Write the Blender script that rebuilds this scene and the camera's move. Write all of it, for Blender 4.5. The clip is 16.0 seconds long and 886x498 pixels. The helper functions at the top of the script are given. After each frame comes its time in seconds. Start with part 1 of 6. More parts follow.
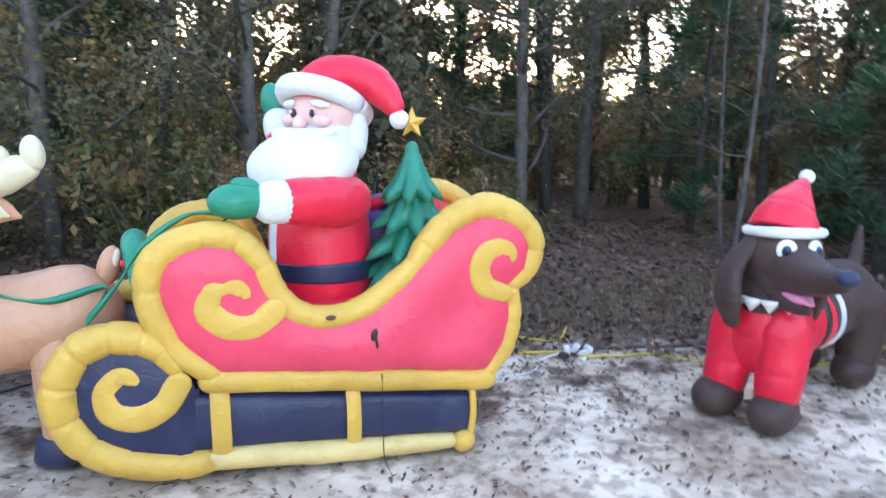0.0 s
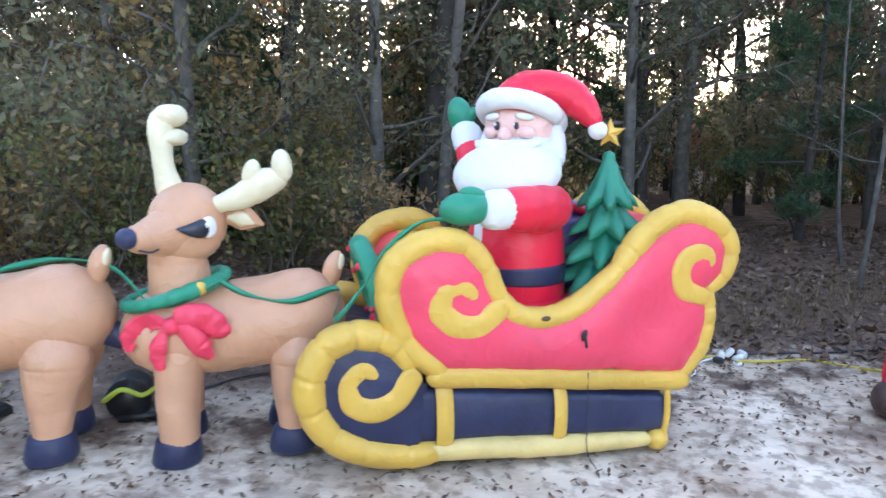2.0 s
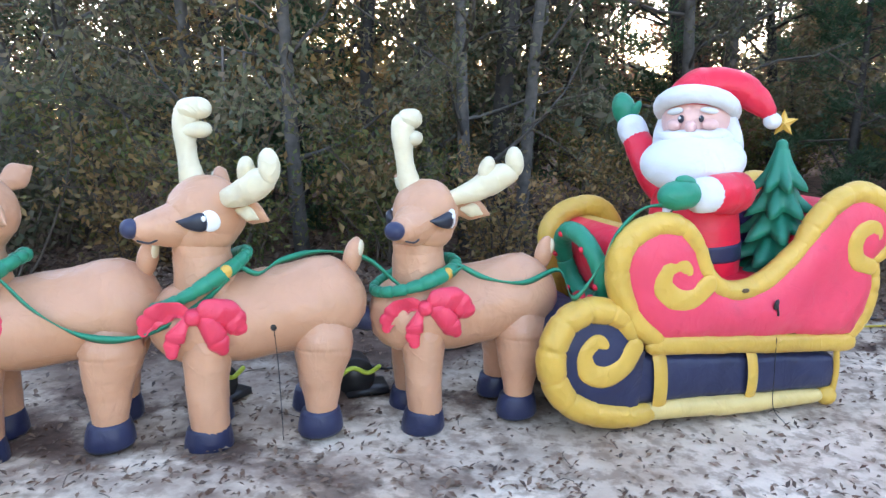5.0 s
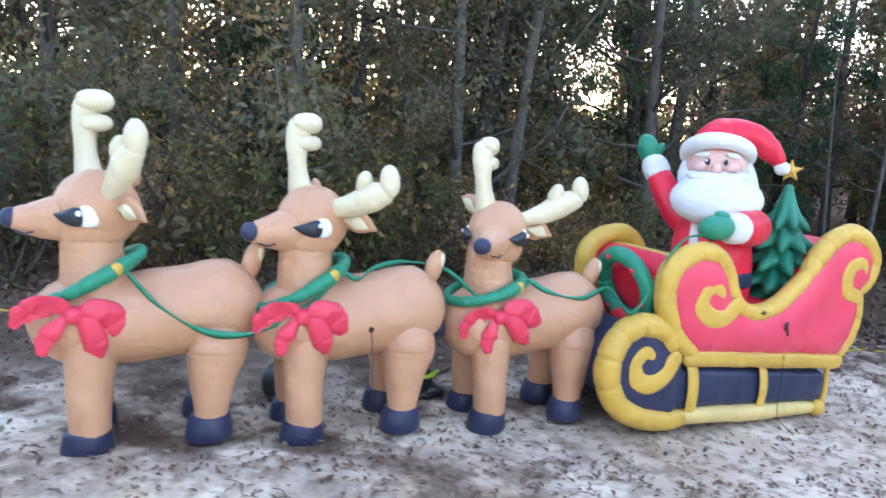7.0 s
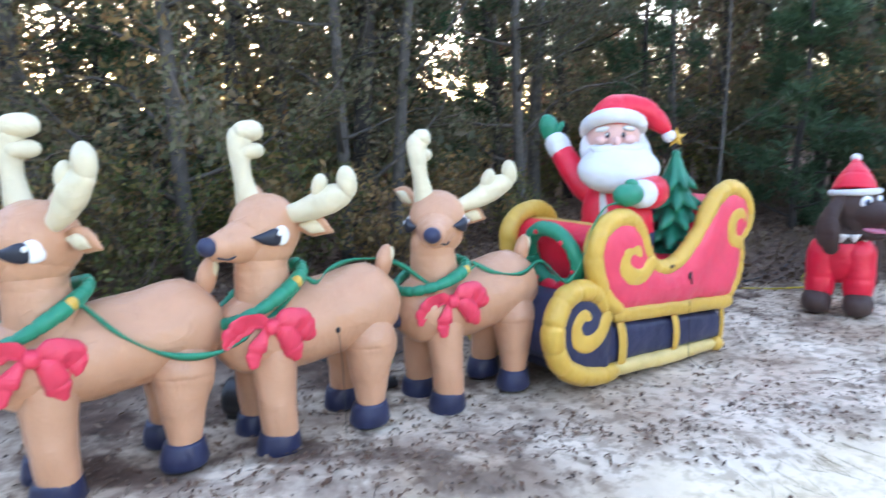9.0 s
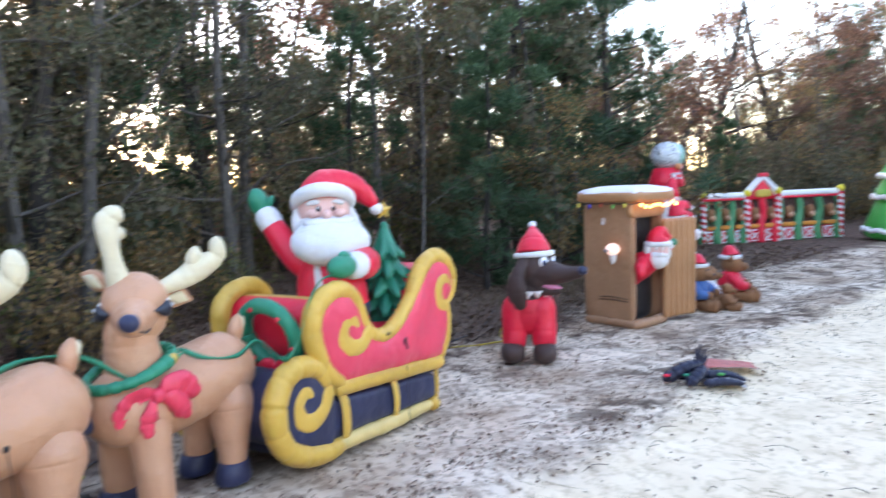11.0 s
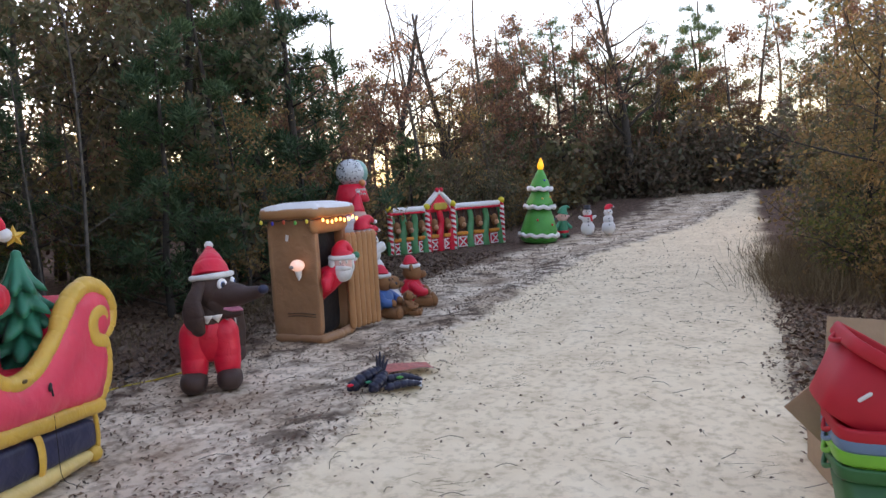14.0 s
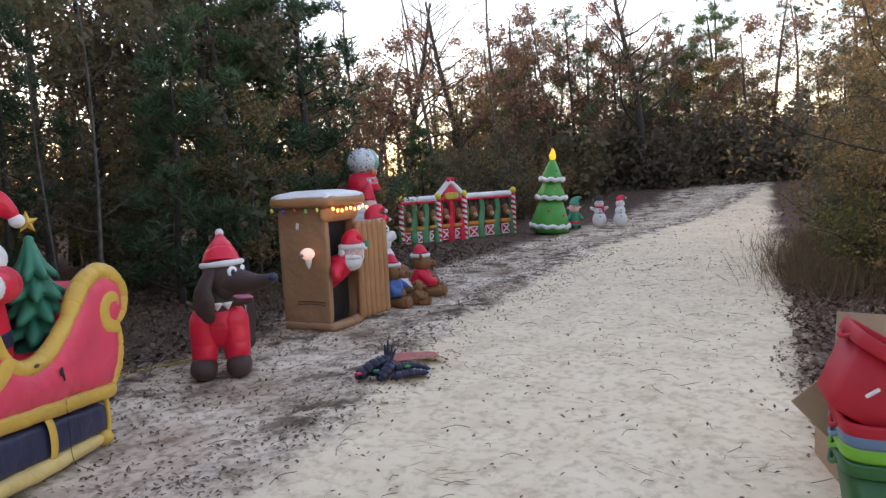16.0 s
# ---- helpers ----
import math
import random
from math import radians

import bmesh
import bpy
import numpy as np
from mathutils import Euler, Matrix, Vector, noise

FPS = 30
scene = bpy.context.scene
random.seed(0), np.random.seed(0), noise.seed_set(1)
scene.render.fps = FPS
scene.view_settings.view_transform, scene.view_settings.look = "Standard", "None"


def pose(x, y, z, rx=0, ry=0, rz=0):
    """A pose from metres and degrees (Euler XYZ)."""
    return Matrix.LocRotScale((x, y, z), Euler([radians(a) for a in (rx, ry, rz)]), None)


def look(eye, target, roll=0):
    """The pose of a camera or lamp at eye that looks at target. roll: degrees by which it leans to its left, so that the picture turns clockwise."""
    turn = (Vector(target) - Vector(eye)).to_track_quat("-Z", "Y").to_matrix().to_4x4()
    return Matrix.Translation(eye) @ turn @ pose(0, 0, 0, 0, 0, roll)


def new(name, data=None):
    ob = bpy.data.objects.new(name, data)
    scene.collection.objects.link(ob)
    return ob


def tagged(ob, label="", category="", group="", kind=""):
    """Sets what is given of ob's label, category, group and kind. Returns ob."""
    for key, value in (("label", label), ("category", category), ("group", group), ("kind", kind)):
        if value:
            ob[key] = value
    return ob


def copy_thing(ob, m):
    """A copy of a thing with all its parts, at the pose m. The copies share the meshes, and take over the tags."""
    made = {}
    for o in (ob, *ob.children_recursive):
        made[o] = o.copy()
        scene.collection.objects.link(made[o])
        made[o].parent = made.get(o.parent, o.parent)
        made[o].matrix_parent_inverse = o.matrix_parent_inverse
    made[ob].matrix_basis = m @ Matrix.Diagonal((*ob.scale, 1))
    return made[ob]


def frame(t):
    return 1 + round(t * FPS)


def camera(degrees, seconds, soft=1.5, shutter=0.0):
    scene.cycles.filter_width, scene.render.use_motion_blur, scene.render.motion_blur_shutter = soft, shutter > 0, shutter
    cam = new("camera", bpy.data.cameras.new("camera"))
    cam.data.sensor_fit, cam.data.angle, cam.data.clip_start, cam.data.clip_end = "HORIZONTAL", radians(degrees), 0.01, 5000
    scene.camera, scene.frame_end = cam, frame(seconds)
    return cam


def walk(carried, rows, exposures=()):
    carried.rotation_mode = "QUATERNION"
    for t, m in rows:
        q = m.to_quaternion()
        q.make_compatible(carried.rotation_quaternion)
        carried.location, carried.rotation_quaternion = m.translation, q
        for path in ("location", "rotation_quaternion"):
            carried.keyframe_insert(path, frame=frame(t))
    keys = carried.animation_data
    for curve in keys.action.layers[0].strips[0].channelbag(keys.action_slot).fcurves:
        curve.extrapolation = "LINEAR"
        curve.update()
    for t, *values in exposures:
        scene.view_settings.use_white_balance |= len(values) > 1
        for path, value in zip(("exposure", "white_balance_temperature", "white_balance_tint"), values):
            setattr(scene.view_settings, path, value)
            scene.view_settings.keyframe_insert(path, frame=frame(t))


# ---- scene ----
cam = camera(66.6, 16.0, soft=1.4, shutter=0.8)
PATH = [
    (0, (-0.024, 0.05, 1.538), (-0.024, 2.012, 1.153), 0.4),
    (0.5, (-0.219, -0.05, 1.535), (-0.133, 1.902, 1.111), -0.8),
    (1, (-0.375, -0.111, 1.534), (-0.357, 1.851, 1.144), 0.4),
    (1.5, (-0.529, -0.105, 1.516), (-0.637, 1.85, 1.109), -1.8),
    (2, (-0.693, -0.134, 1.553), (-0.847, 1.827, 1.192), -0.4),
    (2.5, (-0.855, -0.26, 1.547), (-0.955, 1.696, 1.138), -2.2),
    (3, (-1.013, -0.336, 1.569), (-1.207, 1.616, 1.175), 0.2),
    (3.5, (-1.198, -0.338, 1.578), (-1.345, 1.605, 1.125), -1.2),
    (3.7, (-1.279, -0.353, 1.59), (-1.478, 1.594, 1.176), -1.7),
    (5.8, (-2.038, -0.613, 1.65), (-1.992, 1.345, 1.247), 0.3),
    (6, (-2.112, -0.632, 1.642), (-2.021, 1.329, 1.258), 1.2),
    (6.5, (-2.319, -0.751, 1.656), (-2.152, 1.2, 1.246), 1.2),
    (7, (-2.541, -0.832, 1.663), (-2.392, 1.133, 1.321), 2.2),
    (7.5, (-2.726, -0.829, 1.711), (-2.568, 1.136, 1.372), -0.2),
    (8, (-2.87, -0.852, 1.747), (-2.59, 1.089, 1.354), -1.0),
    (8.2, (-2.936, -0.878, 1.706), (-2.61, 1.049, 1.284), -1.6),
    (10.3, (-3.035, -0.774, 1.687), (-1.962, 0.898, 1.453), -1.7),
    (10.5, (-3.011, -0.796, 1.682), (-1.862, 0.823, 1.446), -1.9),
    (11, (-2.968, -0.793, 1.699), (-1.668, 0.714, 1.498), -2.3),
    (11.5, (-2.929, -0.841, 1.712), (-1.462, 0.508, 1.546), -2.2),
    (12, (-2.887, -0.876, 1.7), (-1.3, 0.333, 1.558), -2.4),
    (12.5, (-2.834, -0.861, 1.691), (-1.148, 0.204, 1.544), -2.6),
    (13, (-2.82, -0.884, 1.69), (-1.048, 0.032, 1.546), -2.8),
    (13.5, (-2.823, -0.917, 1.684), (-1.013, -0.078, 1.538), -3.3),
    (14, (-2.797, -0.915, 1.674), (-0.982, -0.096, 1.483), -3.3),
    (14.5, (-2.793, -0.927, 1.675), (-0.984, -0.103, 1.457), -3.1),
    (15, (-2.787, -0.928, 1.68), (-0.995, -0.073, 1.442), -3.0),
    (15.5, (-2.775, -0.942, 1.677), (-0.985, -0.078, 1.454), -2.8),
    (16, (-2.79, -0.935, 1.677), (-0.993, -0.085, 1.457), -2.8),
]
walk(cam, [(t, look(eye, target, roll)) for t, eye, target, roll in PATH], [(0.0, 3.5, 6550, 22), (4.0, 3.34, 6600, 22), (8.0, 3.34, 6600, 22), (11.0, 3.2, 6850, 25), (13.0, 2.44, 7400, 28), (14.0, 2.3, 7950, 30), (16.0, 2.28, 8000, 30)])

# ---- world and light ----
world = bpy.data.worlds.new("world")
scene.world = world
world.use_nodes = True
wn = world.node_tree.nodes
sky = wn.new("ShaderNodeTexSky")
sky.sky_type = 'NISHITA'
sky.sun_disc = False
sky.sun_elevation = radians(13.0)
sky.sun_rotation = radians(-4.0)
sky.air_density, sky.dust_density, sky.ozone_density = 1.0, 0.6, 1.0
wn["Background"].inputs["Strength"].default_value = 0.15
world.node_tree.links.new(sky.outputs["Color"], wn["Background"].inputs["Color"])

sun = new("sun", bpy.data.lights.new("sun", 'SUN'))
sun.data.energy = 0.6
sun.data.angle = radians(25)
sun.data.color = (1.0, 0.86, 0.72)
sun.matrix_basis = look((0, 0, 20), (2.0, -60, 6.0))


# ---- materials ----
def nodes_of(name):
    m = bpy.data.materials.new(name)
    m.use_nodes = True
    nt = m.node_tree
    return m, nt, nt.nodes["Principled BSDF"]


def ramp(nt, fac, stops):
    r = nt.nodes.new("ShaderNodeValToRGB")
    els = r.color_ramp.elements
    while len(els) < len(stops):
        els.new(0.5)
    for e, (p, c) in zip(els, stops):
        e.position = p
        e.color = (*c, 1) if len(c) == 3 else c
    nt.links.new(fac, r.inputs["Fac"])
    return r.outputs["Color"]


def noise_tex(nt, scale, detail=4.0, coord="Object", stretch=None):
    tc = nt.nodes.new("ShaderNodeTexCoord")
    n = nt.nodes.new("ShaderNodeTexNoise")
    n.inputs["Scale"].default_value = scale
    n.inputs["Detail"].default_value = detail
    if stretch:
        mp = nt.nodes.new("ShaderNodeMapping")
        mp.inputs["Scale"].default_value = stretch
        nt.links.new(tc.outputs[coord], mp.inputs["Vector"])
        nt.links.new(mp.outputs["Vector"], n.inputs["Vector"])
    else:
        nt.links.new(tc.outputs[coord], n.inputs["Vector"])
    return n.outputs["Fac"]


def mix(nt, fac, a, b, mode='MIX'):
    m = nt.nodes.new("ShaderNodeMix")
    m.data_type = 'RGBA'
    m.blend_type = mode
    for sock, val in ((m.inputs["Factor"], fac), (m.inputs[6], a), (m.inputs[7], b)):
        if isinstance(val, (int, float)):
            sock.default_value = val
        elif isinstance(val, tuple):
            sock.default_value = (*val, 1)
        else:
            nt.links.new(val, sock)
    return m.outputs[2]


def bump(nt, bsdf, fac, strength, dist=0.02):
    b = nt.nodes.new("ShaderNodeBump")
    b.inputs["Strength"].default_value = strength
    b.inputs["Distance"].default_value = dist
    nt.links.new(fac, b.inputs["Height"])
    nt.links.new(b.outputs["Normal"], bsdf.inputs["Normal"])


def nylon(name, col, dirt=0.18, rough=0.40, wrinkle=0.6):
    """Thin inflated cloth: soft wrinkles, faint stains, some light let through."""
    m, nt, b = nodes_of(name)
    dark = tuple(c * (1 - dirt) for c in col)
    pale = tuple(min(1, c * 1.08 + 0.015) for c in col)
    c = ramp(nt, noise_tex(nt, 3.1, 5), [(0.3, dark), (0.55, col), (0.8, pale)])
    spots = ramp(nt, noise_tex(nt, 7, 8), [(0.26, (0.80, 0.78, 0.75)), (0.36, (1, 1, 1))])
    nt.links.new(mix(nt, 0.6, c, spots, 'MULTIPLY'), b.inputs["Base Color"])
    b.inputs["Roughness"].default_value = rough
    b.inputs["Sheen Weight"].default_value = 0.04
    b.inputs["Specular IOR Level"].default_value = 0.4
    b.inputs["Subsurface Weight"].default_value = 0.12
    b.inputs["Subsurface Radius"].default_value = (0.06, 0.04, 0.03)
    w = noise_tex(nt, 4.0, 2.5)
    fine = noise_tex(nt, 16, 3)
    add = nt.nodes.new("ShaderNodeMath")
    add.operation = 'MULTIPLY_ADD'
    add.inputs[1].default_value = 0.10
    nt.links.new(fine, add.inputs[0])
    nt.links.new(w, add.inputs[2])
    # narrow creases: the ridges of a stretched noise
    tc = nt.nodes.new("ShaderNodeTexCoord")
    fold = nt.nodes.new("ShaderNodeTexNoise")
    fold.inputs["Scale"].default_value = 8.5
    fold.inputs["Detail"].default_value = 2.5
    fold.inputs["Distortion"].default_value = 0.9
    nt.links.new(tc.outputs["Object"], fold.inputs["Vector"])
    ridge = ramp(nt, fold.outputs["Fac"], [(0.40, (0, 0, 0)), (0.485, (1, 1, 1)), (0.57, (0, 0, 0))])
    total = nt.nodes.new("ShaderNodeMath")
    total.operation = 'MULTIPLY_ADD'
    total.inputs[1].default_value = 0.04
    nt.links.new(ridge, total.inputs[0])
    nt.links.new(add.outputs[0], total.inputs[2])
    bump(nt, b, total.outputs[0], wrinkle, 0.035)
    return m


def plain(name, col, rough=0.5, metal=0.0, var=0.2, scale=12, bmp=0.2, emit=None, power=0.0):
    m, nt, b = nodes_of(name)
    dark = tuple(c * (1 - var) for c in col)
    nt.links.new(ramp(nt, noise_tex(nt, scale, 5), [(0.3, dark), (0.7, col)]), b.inputs["Base Color"])
    b.inputs["Roughness"].default_value = rough
    b.inputs["Metallic"].default_value = metal
    if bmp:
        bump(nt, b, noise_tex(nt, scale * 4, 4), bmp, 0.006)
    if emit:
        b.inputs["Emission Color"].default_value = (*emit, 1)
        b.inputs["Emission Strength"].default_value = power
    return m


def leaf_mat(name, cols, rough=0.6, trans=0.25):
    m, nt, b = nodes_of(name)
    g = nt.nodes.new("ShaderNodeNewGeometry")
    n = len(cols)
    c = ramp(nt, g.outputs["Random Per Island"], [(i / max(1, n - 1), k) for i, k in enumerate(cols)])
    oi = nt.nodes.new("ShaderNodeObjectInfo")
    tone = ramp(nt, oi.outputs["Random"], [(0, (0.7, 0.72, 0.7)), (1, (1.15, 1.1, 1.0))])
    c = mix(nt, 1.0, c, tone, 'MULTIPLY')
    nt.links.new(c, b.inputs["Base Color"])
    b.inputs["Roughness"].default_value = rough
    b.inputs["Specular IOR Level"].default_value = 0.3
    t = nt.nodes.new("ShaderNodeBsdfTranslucent")
    nt.links.new(c, t.inputs["Color"])
    mx = nt.nodes.new("ShaderNodeMixShader")
    mx.inputs[0].default_value = trans
    nt.links.new(b.outputs[0], mx.inputs[1])
    nt.links.new(t.outputs[0], mx.inputs[2])
    nt.links.new(mx.outputs[0], nt.nodes["Material Output"].inputs["Surface"])
    return m


RED = nylon("red_nylon", (0.76, 0.014, 0.042))
ROSE = nylon("faded_red_nylon", (0.78, 0.058, 0.105), dirt=0.12)
YELLOW = nylon("golden_nylon", (0.64, 0.375, 0.062), dirt=0.18, wrinkle=0.8)
YELLOW_D = nylon("soiled_golden_nylon", (0.66, 0.47, 0.17), dirt=0.3, wrinkle=0.9)
NAVY = nylon("navy_nylon", (0.022, 0.026, 0.065), dirt=0.3)
WHITE = nylon("white_nylon", (0.72, 0.70, 0.69), dirt=0.06)
PLUSH = nylon("white_plush", (0.66, 0.645, 0.63), dirt=0.08, rough=0.9, wrinkle=0.9)
SKIN = nylon("pink_nylon", (0.74, 0.44, 0.38), dirt=0.06)
GREEN = nylon("deep_green_nylon", (0.006, 0.23, 0.125))
PINE = nylon("tree_green_nylon", (0.005, 0.19, 0.11))
MINT = nylon("mint_green_nylon", (0.05, 0.24, 0.10))
LIME = nylon("bright_green_nylon", (0.03, 0.30, 0.045))
TAN = nylon("tan_nylon", (0.57, 0.288, 0.162), dirt=0.12, wrinkle=0.8)
BOW = nylon("faded_pink_red_nylon", (0.74, 0.045, 0.085), dirt=0.1, wrinkle=1.0)
CREAM = nylon("cream_nylon", (0.68, 0.585, 0.39), dirt=0.16, wrinkle=1.0)
BROWN = nylon("dark_brown_nylon", (0.058, 0.030, 0.024), dirt=0.2, rough=0.62)
BLACK = nylon("black_nylon", (0.015, 0.014, 0.016))
KRAFT = nylon("brown_nylon", (0.36, 0.185, 0.095), dirt=0.15, wrinkle=0.9)
KRAFT_DOOR = nylon("ochre_nylon", (0.42, 0.20, 0.085), dirt=0.12)
BEAR = nylon("bear_brown_nylon", (0.27, 0.12, 0.05), rough=0.85)
BLUE = nylon("blue_nylon", (0.03, 0.12, 0.33))
PURPLE = nylon("purple_nylon", (0.06, 0.035, 0.16))
PINK = nylon("rose_pink_nylon", (0.72, 0.25, 0.38))
EYE_W = plain("eye_white", (0.85, 0.84, 0.82), 0.4, var=0.03, bmp=0)
EYE_D = plain("eye_dark", (0.015, 0.018, 0.03), 0.35, var=0.1, bmp=0)
BARK = plain("grey_bark", (0.115, 0.10, 0.085), 0.95, var=0.55, scale=9, bmp=0.9)
BARK_D = plain("dark_bark", (0.055, 0.045, 0.038), 0.95, var=0.5, scale=9, bmp=0.9)
TWIG = plain("twig_bark", (0.12, 0.09, 0.065), 0.95, var=0.4, bmp=0.5)
L_OAK = leaf_mat("oak_leaves", [(0.078, 0.092, 0.054), (0.13, 0.136, 0.076), (0.185, 0.165, 0.096), (0.19, 0.14, 0.09), (0.108, 0.12, 0.07)], trans=0.45)
L_SHRUB = leaf_mat("shrub_leaves", [(0.07, 0.105, 0.032), (0.13, 0.155, 0.05), (0.26, 0.22, 0.07), (0.10, 0.13, 0.042), (0.25, 0.155, 0.07)], trans=0.4)
L_RUST = leaf_mat("rust_leaves", [(0.17, 0.085, 0.068), (0.23, 0.115, 0.085), (0.27, 0.155, 0.10), (0.18, 0.125, 0.088)], trans=0.4)
L_DIM = leaf_mat("dim_undergrowth", [(0.14, 0.112, 0.09), (0.20, 0.155, 0.122), (0.12, 0.126, 0.084), (0.22, 0.14, 0.104)], trans=0.4)
L_TAN = leaf_mat("dry_tan_leaves", [(0.30, 0.17, 0.08), (0.42, 0.27, 0.11), (0.21, 0.14, 0.07), (0.21, 0.185, 0.07)], trans=0.48)
L_PINE = leaf_mat("pine_needles", [(0.036, 0.080, 0.042), (0.062, 0.122, 0.062), (0.092, 0.158, 0.082)], trans=0.38)
L_LITTER = leaf_mat("fallen_leaves", [(0.11, 0.055, 0.035), (0.17, 0.095, 0.06), (0.24, 0.15, 0.10), (0.07, 0.045, 0.035), (0.30, 0.21, 0.15)], trans=0.0)
L_GRASS = leaf_mat("dry_grass", [(0.20, 0.14, 0.075), (0.28, 0.20, 0.11), (0.14, 0.095, 0.05), (0.17, 0.10, 0.06)], trans=0.15)
CORD_Y = plain("yellow_cord_rubber", (0.62, 0.46, 0.04), 0.5, bmp=0)
CORD_B = plain("black_cord_rubber", (0.02, 0.02, 0.022), 0.5, bmp=0)
CORD_W = plain("white_plastic", (0.72, 0.72, 0.70), 0.4, bmp=0)
BLACK_P = plain("black_plastic", (0.02, 0.02, 0.022), 0.4, bmp=0.1)
GLOW = plain("warm_bulb", (0.9, 0.6, 0.25), 0.3, bmp=0, emit=(1.0, 0.42, 0.08), power=1.6)
LANTERN = plain("pale_lantern", (0.85, 0.68, 0.60), 0.4, bmp=0, emit=(1.0, 0.62, 0.48), power=0.12)
KRAFT_C = plain("cardboard", (0.40, 0.27, 0.17), 0.85, var=0.15, bmp=0.3)
GLASS = plain("clear_film", (0.62, 0.66, 0.68), 0.15, var=0.35, scale=30, bmp=0)
T_RED = plain("red_tote_plastic", (0.46, 0.005, 0.016), 0.62, var=0.1, bmp=0.05)
T_BLUE = plain("slate_blue_tote_plastic", (0.10, 0.18, 0.28), 0.4, var=0.1, bmp=0.05)
T_LIME = plain("lime_tote_plastic", (0.12, 0.40, 0.03), 0.38, var=0.1, bmp=0.05)
T_GREEN = plain("green_tote_plastic", (0.006, 0.105, 0.025), 0.45, var=0.1, bmp=0.05)


def ground_mat():
    m, nt, b = nodes_of("sand_and_litter")
    tc = nt.nodes.new("ShaderNodeNewGeometry")
    sep = nt.nodes.new("ShaderNodeSeparateXYZ")
    nt.links.new(tc.outputs["Position"], sep.inputs[0])

    def n(scale, detail=6):
        t = nt.nodes.new("ShaderNodeTexNoise")
        t.inputs["Scale"].default_value = scale
        t.inputs["Detail"].default_value = detail
        t.inputs["Roughness"].default_value = 0.6
        nt.links.new(tc.outputs["Position"], t.inputs["Vector"])
        return t.outputs["Fac"]

    def math_(op, a, c, d=None):
        k = nt.nodes.new("ShaderNodeMath")
        k.operation = op
        for i, v in enumerate((a, c, d)):
            if v is None:
                continue
            if isinstance(v, (int, float)):
                k.inputs[i].default_value = v
            else:
                nt.links.new(v, k.inputs[i])
        return k.outputs[0]

    def span(v, lo, hi):
        r = nt.nodes.new("ShaderNodeMapRange")
        r.interpolation_type = 'SMOOTHSTEP'
        r.inputs["From Min"].default_value = lo
        r.inputs["From Max"].default_value = hi
        nt.links.new(v, r.inputs["Value"])
        return r.outputs["Result"]

    big, mid, fine = n(0.55), n(2.3), n(13, 8)
    # past the hut the track bends away
    bend = math_('MULTIPLY', math_('MAXIMUM', math_('SUBTRACT', sep.outputs["X"], 9.0), 0.0), 0.12)
    y = math_('ADD', math_('ADD', sep.outputs["Y"], bend), math_('MULTIPLY_ADD', big, 1.6, -0.8))
    side = math_('MULTIPLY_ADD', span(sep.outputs["X"], -2.2, -0.8), -1.4, 1.4)
    yw = math_('ADD', math_('ADD', y, side), math_('MULTIPLY', span(sep.outputs["X"], 0.2, 1.6), 0.12))
    sand = ramp(nt, mid, [(0.3, (0.72, 0.565, 0.375)), (0.5, (0.825, 0.665, 0.455)), (0.75, (0.885, 0.735, 0.52))])
    grit = ramp(nt, fine, [(0.34, (0.70, 0.66, 0.61)), (0.52, (1, 1, 1))])
    sand = mix(nt, 0.8, sand, grit, 'MULTIPLY')
    cool = ramp(nt, n(1.1), [(0.40, (0.81, 0.672, 0.51)), (0.64, (0.48, 0.35, 0.24))])
    crumbs = ramp(nt, fine, [(0.40, (0.20, 0.135, 0.10)), (0.53, (1, 1, 1))])
    dirty = mix(nt, 0.5, cool, crumbs, 'MULTIPLY')
    floor = ramp(nt, n(7, 8), [(0.3, (0.05, 0.032, 0.024)), (0.5, (0.115, 0.07, 0.05)), (0.72, (0.19, 0.125, 0.09))])
    lift = math_('MULTIPLY', math_('MINIMUM', math_('MAXIMUM', sep.outputs["X"], 0.0), 3.6), 0.17)
    drop = math_('MULTIPLY', math_('MAXIMUM', math_('SUBTRACT', sep.outputs["X"], 10.5), 0.0), 0.2)
    edge = math_('ADD', math_('SUBTRACT', sep.outputs["Y"], math_('ADD', lift, 1.4)), drop)
    edge = math_('ADD', edge, math_('MULTIPLY_ADD', n(1.4, 5), 0.8, -0.4))
    col = mix(nt, span(edge, -0.12, 0.22), sand, dirty)
    # brown blotches laid over the sand before the reindeer and down the far verge
    brown_mask = math_('MULTIPLY', math_('SUBTRACT', 1.0, span(sep.outputs["X"], -3.2, -0.6)), span(math_('ADD', y, mid), 0.3, 1.6))
    far = math_('MULTIPLY', span(sep.outputs["X"], 5.0, 11.0), span(y, 2.6, 3.6))
    brown_mask = math_('MULTIPLY', math_('MAXIMUM', brown_mask, math_('MULTIPLY', far, 0.2)), math_('MULTIPLY_ADD', span(n(3.1, 8), 0.42, 0.62), 0.6, 0.04))
    col = mix(nt, brown_mask, col, (0.26, 0.185, 0.14))
    patches = math_('MULTIPLY', span(mid, 0.47, 0.62), span(yw, 2.4, 3.7))
    col = mix(nt, patches, col, floor)
    woods = span(yw, 3.9, 4.9)
    col = mix(nt, woods, col, floor)
    # the berm of pushed-up litter along the road and the wood on its far side
    berm = math_('MULTIPLY', span(edge, -0.02, 0.2), math_('SUBTRACT', 1.0, span(edge, 0.35, 1.15)))
    berm = math_('MULTIPLY', math_('MULTIPLY', berm, span(n(5.3, 10), 0.42, 0.58)), span(n(1.7, 4), 0.36, 0.52))
